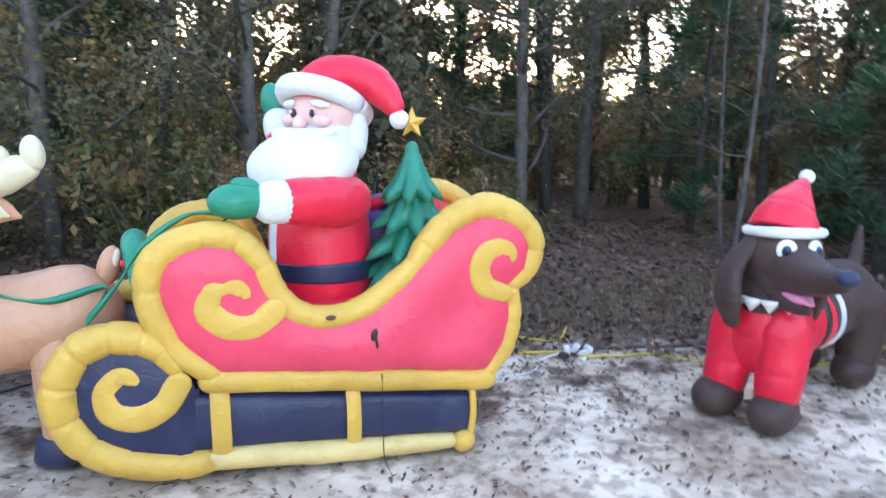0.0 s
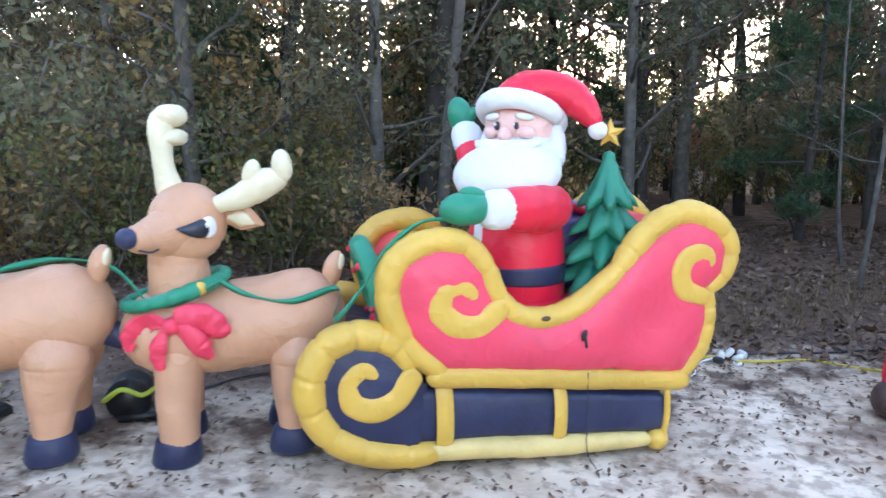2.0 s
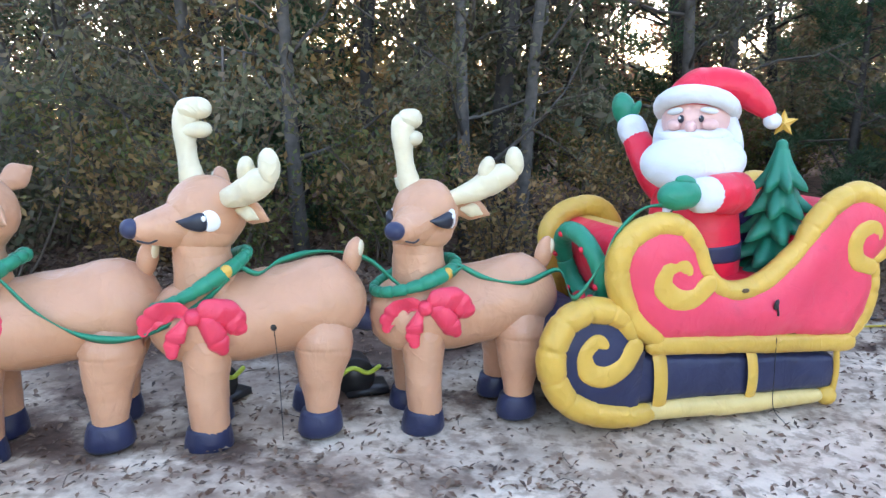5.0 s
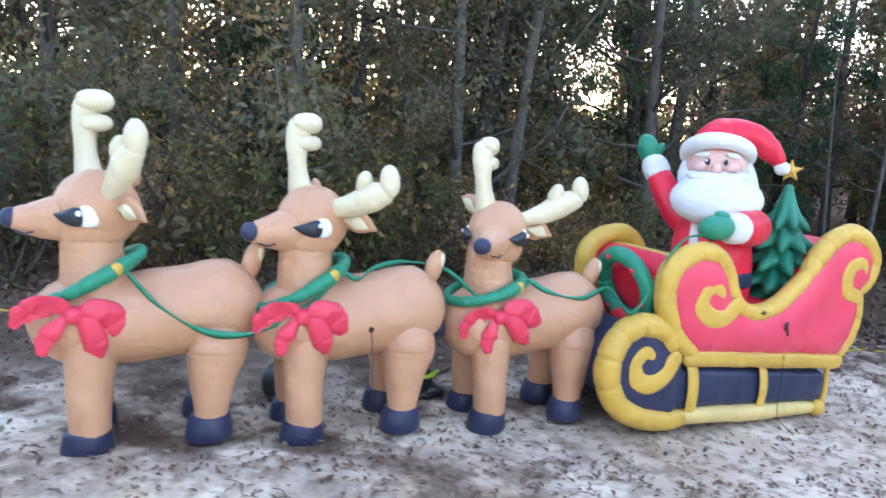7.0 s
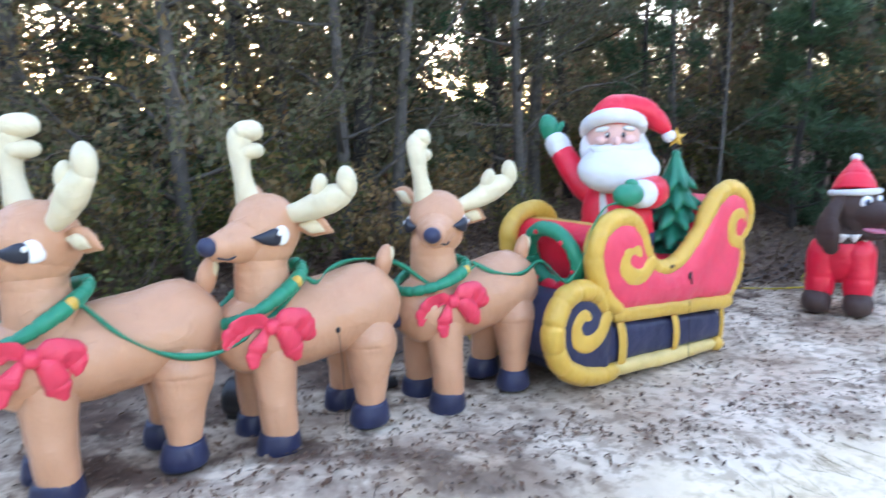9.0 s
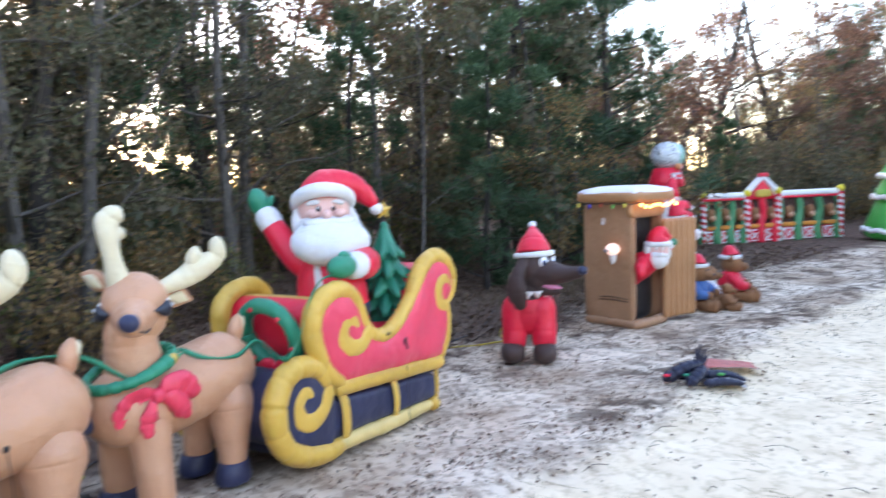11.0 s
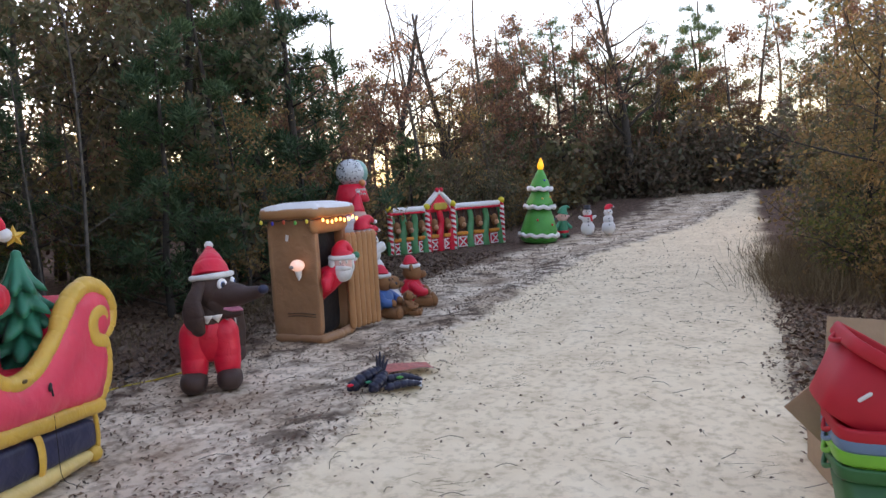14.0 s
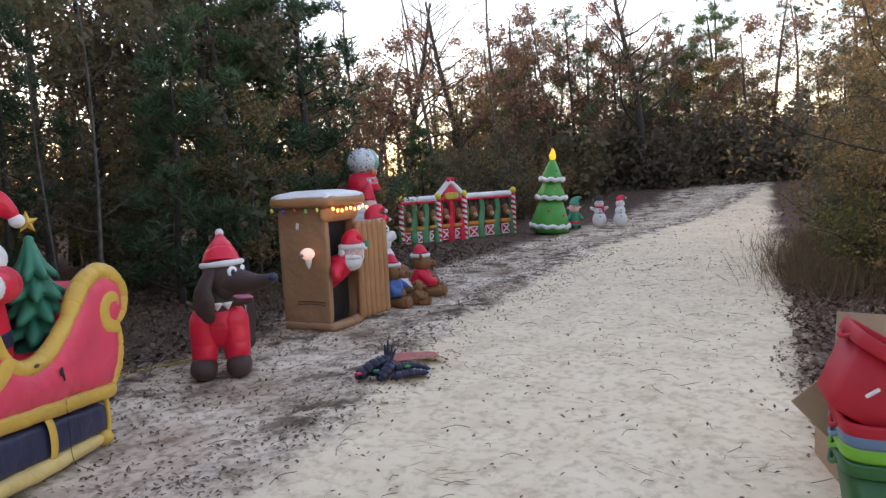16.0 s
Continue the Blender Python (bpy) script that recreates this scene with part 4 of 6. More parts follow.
g.tube([(-0.025 + 0.182 * math.cos(t), 0.055 + 0.180 * math.sin(t), 1.055 + 0.012 * math.cos(t) - 0.012 * math.sin(t)) for t in a], 0.027, PLUSH, 12, 50, ends=False)
g.tube([(-0.03, 0.055, 1.06), (-0.03, 0.08, 1.13), (-0.033, 0.135, 1.20), (-0.04, 0.22, 1.265), (-0.046, 0.285, 1.305)], [0.180, 0.160, 0.115, 0.062, 0.026], RED, 22, 40, ends="tip", pinch=(3, 0.05))
g.ball((-0.047, 0.31, 1.33), 0.040, PLUSH)
g.M = Matrix.Identity(4)
figure("inflatable_dog", g, DOG, "dark brown inflatable dachshund in red suit and red-white cap", "inflatable dog")

# ---- the outhouse ----
hut = thing("inflatable_outhouse", pose(3.22, 3.30, gz(3.4, 3.5) - 0.005), "brown inflatable outhouse with snowy roof and open corrugated door", "outhouse")
g = G()
def wallpad(g, x0, x1, y0, y1, z0, z1, mat, p=0.25):
    g.ball(((x0 + x1) / 2, (y0 + y1) / 2, (z0 + z1) / 2), ((x1 - x0) / 2, (y1 - y0) / 2, (z1 - z0) / 2), mat, power=p, nu=28, nv=16)
wallpad(g, 0.0, 0.09, 0.0, 0.62, 0.02, 1.40, KRAFT)
part("left_wall", g, hut)
g = G()
wallpad(g, 0.0, 0.62, 0.55, 0.64, 0.02, 1.40, KRAFT)
part("back_wall", g, hut)
g = G()
wallpad(g, 0.54, 0.63, 0.0, 0.62, 0.02, 1.40, KRAFT)
part("right_wall", g, hut)
g = G()
g.tube([(0.05, 0.02, 1.30), (0.58, 0.02, 1.30)], 0.10, KRAFT_DOOR, 16, 16, squash=((0, 1, 0), 0.5))
part("door_head", g, hut, "ochre puffed panel over the doorway")
g = G()
g.tube([(0.03, 0.0, 0.05), (0.03, 0.6, 0.05)], 0.055, KRAFT, 14, 20, pinch=(2, 0.15))
g.tube([(0.03, 0.0, 0.05), (0.34, -0.03, 0.05), (0.62, 0.0, 0.05)], 0.055, KRAFT, 14, 30, pinch=(2, 0.12))
part("base_tube", g, hut)
for z in (0.30, 0.33):
    g = G()
    g.tube([(-0.004, 0.06, z), (-0.006, 0.25, z + 0.01), (-0.004, 0.42, z)], 0.006, plain("dark_seam", (0.12, 0.07, 0.04), 0.8), 6, 12)
    part("seam", g, hut)
# solid black block put in for the shade inside the doorway
g = G()
wallpad(g, 0.06, 0.58, 0.1, 0.58, 0.05, 1.3, BLACK, 0.2)
part("dark_inside", g, hut, "black block standing in for the shade inside")
g = G()
wallpad(g, -0.10, 0.74, -0.14, 0.72, 1.37, 1.50, KRAFT_DOOR, 0.35)
part("roof", g, hut, "ochre overhanging roof slab")
g = G()
rows = []
for r in (1.0, 0.98, 0.85, 0.5, 0.05):
    th = np.linspace(0, 2 * math.pi, 60, endpoint=False)
    w = 1 + 0.03 * np.sin(th * 7) + 0.02 * np.sin(th * 13 + 1)
    sg = lambda a: np.sign(a) * np.abs(a) ** 0.4
    rows.append(np.column_stack([0.32 + sg(np.cos(th)) * 0.41 * r * w, 0.29 + sg(np.sin(th)) * 0.42 * r * w, np.full(60, 1.475 + 0.06 * (1 - r ** 4) + (0.02 if r < 1 else 0))]))
g.sheet(rows, WHITE, ring=True)
part("snow_cap", g, hut, "white puffed snow layer")
g = G()
g.box((-0.006, 0.36, 1.17), (0.006, 0.035, 0.07), WHITE, (12, 0, 0))
part("tag", g, hut, "small white tag", smooth=False)
door = new("door")
door.parent = hut
door.matrix_basis = pose(0.50, -0.06, 0.07, 0, 0, -14)
for k in range(6):
    g = G()
    g.tube([(0.04 + 0.082 * k, 0, 0.03), (0.04 + 0.082 * k, 0, 1.06)], 0.045, KRAFT_DOOR, 14, 12, squash=((0, 1, 0), 0.8))
    part("door_rib", g, door)
bulbs = [(0.9, 0.75, 0.1), (0.05, 0.05, 0.5), (0.7, 0.1, 0.05), (0.1, 0.5, 0.1)]
BM = [plain("bulb_colour", c, 0.3, bmp=0) for c in bulbs]
lights = thing("string_lights", pose(3.22, 3.30, gz(3.4, 3.5)), "string of coloured bulbs glowing orange under the roof edge", "string lights")
for k in range(5):
    g = G()
    g.ball((-0.095, 0.62 - 0.15 * k, 1.345 - 0.012 * (k % 2)), (0.018, 0.018, 0.026), BM[k % 4], nu=10, nv=7)
    part("bulb", g, lights)
for k in range(9):
    g = G()
    g.ball((-0.02 + 0.085 * k, -0.135, 1.35 - 0.03 * abs(math.sin(k * 0.9))), (0.014, 0.014, 0.02), GLOW, nu=10, nv=7)
    part("bulb", g, lights, "glowing orange bulb")
g = G()
g.tube([(-0.09, 0.66, 1.37)] + [(-0.095, 0.62 - 0.075 * k, 1.37 - 0.015 * (k % 2)) for k in range(10)] + [(-0.02 + 0.085 * k, -0.135, 1.375 - 0.02 * (k % 2)) for k in range(9)], 0.004, BLACK_P, 5, 80)
part("wire", g, lights)
lamp = thing("lantern", pose(3.22, 3.50, 0.86), "pale pink glowing lantern on the outhouse wall", "lantern")
g = G()
g.ball((-0.07, 0, 0.03), (0.075, 0.08, 0.065), LANTERN)
part("globe", g, lamp)
g = G()
g.tube([(-0.06, 0, -0.03), (-0.05, 0.005, -0.09), (-0.05, 0.01, -0.13)], [0.04, 0.028, 0.008], WHITE, 10, 12)
part("tip", g, lamp)
g = G()
g.ball((-0.135, 0.03, 0.02), (0.025, 0.035, 0.02), plain("grey_plastic", (0.2, 0.19, 0.2), 0.5), nu=10, nv=7)
part("cap", g, lamp)

# the small bearded figure leaning out of the doorway
g = G()
g.tube([(0.02, 0.20, 0.55), (0.04, 0.08, 0.66), (0.08, -0.04, 0.74)], [0.13, 0.14, 0.12], RED, 18, 20)
g.tube([(-0.02, 0.0, 0.72), (-0.12, -0.04, 0.68), (-0.16, -0.06, 0.62)], [0.07, 0.065, 0.05], RED, 14, 14)
g.M = Matrix.Translation((0.13, -0.09, 0)) @ Matrix.Rotation(radians(-52), 4, 'Z') @ Matrix.Translation((-0.13, 0.09, 0))
g.ball((0.13, -0.10, 0.83), (0.12, 0.11, 0.12), SKIN, nu=22, nv=14)
g.ball((0.12, -0.14, 0.75), (0.12, 0.10, 0.11), PLUSH)
g.ball((0.02, -0.10, 0.83), (0.045, 0.08, 0.10), PLUSH)
g.ball((0.235, -0.09, 0.82), (0.03, 0.07, 0.09), PLUSH)
g.tube([(0.06, -0.205, 0.79), (0.13, -0.225, 0.80), (0.20, -0.205, 0.79)], [0.018, 0.03, 0.018], PLUSH, 10, 12)
g.ball((0.135, -0.215, 0.83), 0.02, SKIN, nu=10, nv=8)
for s in (-1, 1):
    g.ball((0.135 + s * 0.035, -0.203, 0.865), (0.016, 0.008, 0.022), EYE_W, nu=10, nv=7)
    g.ball((0.137 + s * 0.033, -0.21, 0.862), (0.008, 0.006, 0.012), EYE_D, nu=8, nv=6)
a = np.linspace(0, 2 * math.pi, 21)
g.tube([(0.13 + 0.12 * math.cos(t), -0.09 + 0.115 * math.sin(t), 0.91) for t in a], 0.03, PLUSH, 10, 40, ends=False)
g.tube([(0.13, -0.09, 0.92), (0.13, -0.08, 0.99), (0.17, -0.07, 1.03), (0.24, -0.06, 0.98)], [0.12, 0.10, 0.07, 0.03], RED, 16, 20, ends="tip")
g.M = Matrix.Identity(4)
g.tube([(0.16, -0.02, 0.74), (0.26, -0.08, 0.80), (0.31, -0.12, 0.86)], [0.06, 0.05, 0.04], RED, 12, 14)
g.ball((0.315, -0.13, 0.87), (0.05, 0.045, 0.03), PLUSH)
g.ball((0.345, -0.15, 0.91), (0.055, 0.035, 0.045), GREEN)
figure("inflatable_figure", g, pose(3.42, 3.28, gz(3.4, 3.3)), "small inflatable bearded figure leaning out of the outhouse doorway", "inflatable figure")

# ---- seated bears ----
def bear(jacket, fur, hat=True, dress=False):
    g = G()
    g.ball((0, 0, 0.20), (0.16, 0.15, 0.20), jacket)
    g.ball((0, -0.02, 0.45), (0.13, 0.13, 0.12), fur)
    g.ball((0, -0.14, 0.42), (0.06, 0.07, 0.05), fur)
    g.ball((0, -0.205, 0.435), 0.018, EYE_D, nu=8, nv=6)
    for s in (-1, 1):
        g.tube([(s * 0.08, -0.06, 0.08), (s * 0.12, -0.22, 0.07)], [0.075, 0.07], fur, 14, 12)
        g.ball((s * 0.13, -0.28, 0.08), (0.06, 0.045, 0.075), fur)
        g.tube([(s * 0.13, 0.0, 0.30), (s * 0.18, -0.10, 0.22), (s * 0.12, -0.17, 0.20)], [0.06, 0.06, 0.05], jacket, 12, 14)
        g.ball((s * 0.11, -0.19, 0.20), 0.05, fur, nu=12, nv=8)
        g.ball((s * 0.115, 0.0, 0.53), (0.045, 0.025, 0.045), fur, nu=12, nv=8)
        g.ball((s * 0.045, -0.135, 0.49), (0.012, 0.01, 0.015), EYE_D, nu=8, nv=6)
    if hat:
        a = np.linspace(0, 2 * math.pi, 17)
        g.tube([(0.11 * math.cos(t), 0.11 * math.sin(t), 0.54) for t in a], 0.025, PLUSH, 10, 30, ends=False)
        g.tube([(0, 0, 0.55), (0.02, 0.01, 0.61), (0.08, 0.03, 0.64)], [0.11, 0.08, 0.03], RED, 14, 14, ends="tip")
    return g


figure("inflatable_bear", bear(BLUE, BEAR), pose(4.66, 3.34, gz(4.6, 3.4), 0, 0, 5), "brown inflatable bear in blue jacket and red cap sitting", "inflatable bear", "seated bears")
gb = bear(BEAR, BEAR, hat=False)
figure("inflatable_bear", gb, pose(4.82, 3.06, gz(4.7, 3.1), 0, 0, 20) @ Matrix.Scale(0.56, 4), "small brown inflatable bear cub sitting in front", "inflatable bear", "seated bears")
figure("inflatable_bear", bear(RED, BEAR), pose(5.42, 3.30, gz(5.4, 3.3), 0, 0, 30) @ Matrix.Scale(1.05, 4), "brown inflatable bear in red dress and cap sitting", "inflatable bear", "seated bears")
figure("inflatable_bear", bear(WHITE, BEAR, hat=False), pose(5.05, 3.42, gz(5.1, 3.4), 0, 0, 35) @ Matrix.Scale(0.85, 4), "brown inflatable bear in white frilled bib sitting", "inflatable bear", "seated bears")

# ---- sweets machine and the figures by it ----
gum = thing("inflatable_gumball_machine", pose(7.6, 5.5, gz(7.6)), "tall inflatable gumball machine with clear globe and red base", "inflatable machine")
g = G()
g.lathe([(0.3, 0), (0.32, 0.05), (0.30, 0.4), (0.22, 0.5), (0.16, 0.6), (0.16, 1.45)], GREEN)
part("column", g, gum)
g = G()
g.lathe([(0.29, 1.42), (0.31, 1.46), (0.27, 1.60), (0.22, 1.74), (0.05, 1.76)], RED)
part("hopper", g, gum)
for k, (z, w) in enumerate(((1.64, 0.13), (1.56, 0.17))):
    g = G()
    for j in range(7):
        t = radians(228 + j * 7)
        g.ball((0.285 * math.cos(t) * (1 - (z - 1.5) * 0.35), 0.285 * math.sin(t) * (1 - (z - 1.5) * 0.35), z + 0.008 * (j % 2)), (0.012, 0.012, 0.02), PLUSH, nu=8, nv=6)
    part("lettering_bar", g, gum)
g = G()
g.ball((0, 0, 1.95), (0.26, 0.26, 0.245), GLASS, nu=28, nv=18)
part("globe", g, gum, "clear film globe with speckled flakes")
g = G()
g.ball((0.10, -0.07, 1.95), (0.19, 0.20, 0.225), plain("teal_film", (0.20, 0.42, 0.36), 0.3, bmp=0), nu=24, nv=16)
part("globe_back", g, gum, "teal film half")
rnd = random.Random(4)
g = G()
for k in range(110):
    d = Vector((rnd.gauss(-0.8, 0.5), rnd.gauss(-0.1, 0.5), rnd.gauss(0, 0.7))).normalized()
    g.ball((0.262 * d.x, 0.262 * d.y, 1.95 + 0.247 * d.z), rnd.uniform(0.006, 0.013), BLACK, nu=6, nv=4)
tagged(part("flakes", g, gum), kind="stuff")
g = G()
g.ball((-0.02, -0.24, 1.76), 0.06, plain("orange_ball", (0.7, 0.25, 0.1), 0.5), nu=12, nv=8)
part("orange_ball", g, gum)
g = G()
g.ball((0.05, -0.22, 1.75), 0.055, PINK, nu=12, nv=8)
part("pink_ball", g, gum)

g = G()
g.lathe([(0.10, 0.0), (0.13, 0.6), (0.18, 1.0), (0.2, 1.05), (0.02, 1.06)], WHITE, n=24, wave=(8, 0.05))
g.ball((0, 0, 1.12), (0.19, 0.19, 0.10), WHITE)
g.ball((0, 0, 1.22), (0.14, 0.14, 0.09), PINK)
figure("inflatable_cupcake", g, pose(6.35, 4.92, gz(6.3)) @ Matrix.Scale(1.04, 4), "inflatable cupcake with white icing and pink top", "inflatable cupcake")


def snow_fig(h, hat, extra=None, arm=True):
    g = G()
    g.ball((0, 0, 0.25 * h), (0.22 * h, 0.21 * h, 0.25 * h), WHITE, nu=24)
    g.ball((0, 0, 0.52 * h), (0.165 * h, 0.16 * h, 0.17 * h), WHITE, nu=22)
    g.ball((0, 0, 0.755 * h), (0.145 * h, 0.14 * h, 0.13 * h), WHITE, nu=22)
    for s in (-1, 1):
        g.ball((s * 0.045 * h, -0.13 * h, 0.79 * h), (0.016 * h, 0.01 * h, 0.02 * h), EYE_D, nu=8, nv=6)
        if arm:
            g.tube([(s * 0.13 * h, 0, 0.56 * h), (s * 0.24 * h, -0.02 * h, 0.62 * h)], [0.055 * h, 0.05 * h], WHITE, 10, 8)
    for z in (0.36, 0.47, 0.56):
        g.ball((0, -(0.21 if z < 0.4 else 0.165) * h, z * h), 0.02 * h, EYE_D, nu=8, nv=6)
    g.tube([(0, -0.13 * h, 0.745 * h), (0, -0.21 * h, 0.74 * h)], [0.022 * h, 0.008 * h], plain("carrot_orange", (0.65, 0.2, 0.03), 0.6), 8, 6)
    if hat == "top":
        g.lathe([(0.16 * h, 0.86 * h), (0.16 * h, 0.875 * h), (0.105 * h, 0.88 * h), (0.11 * h, 0.99 * h), (0.02 * h, 1.0 * h)], BLACK)
        g.tube([(-0.11 * h, -0.09 * h, 0.655 * h), (0.03 * h, -0.16 * h, 0.645 * h), (0.13 * h, -0.09 * h, 0.655 * h)], 0.03 * h, RED, 10, 14)
        g.tube([(0.09 * h, -0.15 * h, 0.64 * h), (0.12 * h, -0.17 * h, 0.50 * h)], 0.03 * h, RED, 10, 8)
    else:
        g.tube([(0, 0, 0.86 * h), (0.0, 0, 0.92 * h), (0.08 * h, 0, 0.97 * h), (0.16 * h, 0, 0.94 * h)], [0.125 * h, 0.10 * h, 0.06 * h, 0.02 * h], RED, 14, 16, ends="tip")
        g.ball((0.18 * h, 0, 0.93 * h), 0.03 * h, PLUSH, nu=10, nv=7)
    return g


figure("inflatable_snowman", snow_fig(1.22, "cap"), pose(6.15, 4.45, gz(6.1), 0, 0, -30), "white inflatable snowman with pointed red cap", "inflatable snowman")
g = snow_fig(1.0, "cap")
figure("inflatable_snowman", g, pose(7.2, 4.95, gz(7.2), 0, 0, -30), "white inflatable snowman standing by the gumball machine", "inflatable snowman")
g = G()
g.ball((0, 0, 0.14), (0.24, 0.22, 0.18), WHITE)
g.ball((0, -0.05, 0.12), (0.2, 0.2, 0.13), LIME)
figure("inflatable_parcel", g, pose(6.3, 4.25, gz(6.2)), "green and white inflatable mound on the sand", "inflatable")
g = G()
g.tube([(0, 0, 0.0), (0, 0, 0.55), (0.02, 0, 0.8)], [0.16, 0.17, 0.1], RED, 16, 16)
g.ball((0, -0.02, 0.98), (0.12, 0.12, 0.13), SKIN)
g.ball((0, -0.08, 0.92), (0.11, 0.08, 0.09), PLUSH)
g.tube([(0, 0, 1.06), (0.02, 0, 1.2), (0.07, 0, 1.32)], [0.12, 0.08, 0.02], RED, 14, 14, ends="tip")
g.ball((0.08, 0, 1.33), 0.035, PLUSH, nu=10, nv=7)
figure("inflatable_figure", g, pose(7.15, 5.15, gz(7)) @ Matrix.Scale(1.2, 4), "inflatable red-suited figure with pointed cap by the gumball machine", "inflatable figure")

# ---- the stable front ----
STALL = pose(14.4, 5.1, gz(14) - 0.01, 0, 0, 149.5)
stable = thing("inflatable_stable", STALL, "red and green inflatable stable front with snowy roof and candy-cane posts", "inflatable stable")
def cane(x, h):
    g = G(WHITE, RED)
    th = np.linspace(0, 2 * math.pi, 14, endpoint=False)
    g.sheet([np.column_stack([x + 0.065 * np.cos(th), 0.07 + 0.065 * np.sin(th), h * k / 48 + 0.03 * np.cos(th)]) for k in range(49)], WHITE, ring=True)
    g.m = [(q // 14 // 3) % 2 for q in range(len(g.f))]
    part("candy_post", g, stable, "red and white striped post")
    g = G()
    g.ball((x, 0.07, h + 0.08), 0.085, plain("yellow_ball", (0.75, 0.6, 0.03), 0.5, bmp=0))
    part("ball_finial", g, stable)


SECT = [(0.0, 1.62, MINT, 3, 0), (1.62, 2.42, RED, 2, 1), (2.42, 3.5, MINT, 3, 0)]
for x0, x1, mat, n, gable in SECT:
    g = G()
    wallpad(g, x0, x1, -0.12, -0.02, 0.0, 1.04, plain("dark_stall", (0.10, 0.045, 0.03), 0.8), 0.2)
    part("back_panel", g, stable)
    for k in range(n + 1):
        x = x0 + 0.04 + (x1 - x0 - 0.08) * k / n
        g = G()
        g.tube([(x, 0.02, 1.02), (x - 0.05, 0.02, 0.7), (x + 0.04, 0.05, 0.35), (x + 0.03, 0.06, 0.02)], [0.085, 0.09, 0.11, 0.115], mat, 12, 24, squash=((0, 1, 0), 0.6))
        part("stall_post", g, stable, slack=0.01)
    for k in range(n):
        xc = x0 + (x1 - x0) * (k + 0.5) / n
        w = (x1 - x0) / n * 0.34
        g = G()
        wallpad(g, xc - w, xc + w, -0.02, 0.07, 0.02, 0.32, RED, 0.3)
        part("stall_door", g, stable)
        g = G()
        for q in (-1, 1):
            g.box((xc, 0.085, 0.17), (w * 2.0, 0.01, 0.03), WHITE, rot=(0, q * 42, 0))
        for q in (-1, 1):
            g.box((xc, 0.083, 0.17 + q * 0.12), (w * 1.7, 0.01, 0.025), WHITE)
            g.box((xc + q * w * 0.85, 0.083, 0.17), (0.025, 0.01, 0.25), WHITE)
        part("door_cross", g, stable, "white crossed door trim", smooth=False)
        g = G()
        g.ball((xc, 0.05, 0.38), (w, 0.06, 0.05), plain("orange_sign", (0.72, 0.25, 0.03), 0.6), power=0.5)
        part("name_plate", g, stable, "orange plate")
        g = G()
        g.ball((xc, 0.07, 0.66), (0.095, 0.09, 0.16), BEAR)
        g.ball((xc, 0.16, 0.60), (0.06, 0.06, 0.065), TAN)
        for q in (-1, 1):
            g.ball((xc + q * 0.09, 0.03, 0.74), (0.05, 0.02, 0.03), BEAR, rot=(0, -q * 25, 0), nu=10, nv=7)
            g.tube([(xc + q * 0.04, 0.03, 0.76), (xc + q * 0.10, 0.03, 0.9), (xc + q * 0.08, 0.03, 0.98)], 0.018, BROWN, 8, 10)
        part("deer_head", g, stable, "brown deer head ornament")
    if not gable:
        g = G()
        g.tube([(x0 - 0.02, 0.02, 1.09), (x1 + 0.02, 0.02, 1.09)], 0.075, WHITE, 14, 20, pinch=(6, 0.06))
        part("snow_roof", g, stable)
        g = G()
        g.tube([(x0, 0.06, 1.01), (x1, 0.06, 1.01)], 0.03, RED, 10, 10)
        part("roof_edge", g, stable)
    else:
        xm = (x0 + x1) / 2
        g = G()
        g.puff([(x0, 0.98), (x1, 0.98), (xm, 1.50)], RED, 0.04, 1, 0.05, step=0.03)
        part("gable", g, stable)
        for xa in (x0 - 0.08, x1 + 0.08):
            g = G()
            g.tube([(xa, 0.03, 1.06), (xm, 0.03, 1.50)], 0.07, WHITE, 12, 16)
            part("snow_slope", g, stable)
        g = G()
        g.ball((xm, 0.10, 1.12), (0.21, 0.03, 0.09), plain("gold_plate", (0.55, 0.38, 0.05), 0.5), power=0.6)
        part("sign_plate", g, stable, "gold sign plate")
        g = G()
        for q in (-1, 1):
            g.ball((xm + q * 0.06, 0.08, 1.53), (0.06, 0.04, 0.06), RED, rot=(0, q * 30, 0))
        part("bow", g, stable)
for x, h in ((0.0, 1.08), (1.62, 1.08), (2.42, 1.05), (3.5, 1.05)):
    cane(x, h)

# ---- the bright tree, elf and far snowmen ----
big = thing("inflatable_christmas_tree", pose(14.1, 3.98, gz(14.1), 4, 0, 0), "bright green inflatable Christmas tree with white garlands and flame top", "christmas tree")
g = G()
g.lathe([(0.28, 0.0), (0.44, 0.05), (0.5, 0.16), (0.45, 0.4), (0.36, 0.7), (0.25, 0.95)], LIME, n=32)
part("tier", g, big)
g = G()
g.lathe([(0.25, 0.90), (0.37, 0.92), (0.34, 1.06), (0.26, 1.22), (0.2, 1.40)], LIME, n=32)
part("tier", g, big)
g = G()
g.lathe([(0.2, 1.36), (0.29, 1.38), (0.25, 1.5), (0.15, 1.72), (0.06, 1.9)], LIME, n=32)
part("tier", g, big)
for r, z, k in ((0.49, 0.22, 11), (0.375, 0.94, 9), (0.29, 1.40, 8)):
    g = G()
    a = np.linspace(0, 2 * math.pi, 60)
    g.tube([(r * math.cos(t), r * math.sin(t), z + 0.02 * math.sin(t * k)) for t in a], 0.052, WHITE, 12, 90, ends=False)
    part("garland", g, big, "white puffed garland")
# the topper cloth is given a faint amber emission of its own
g = G()
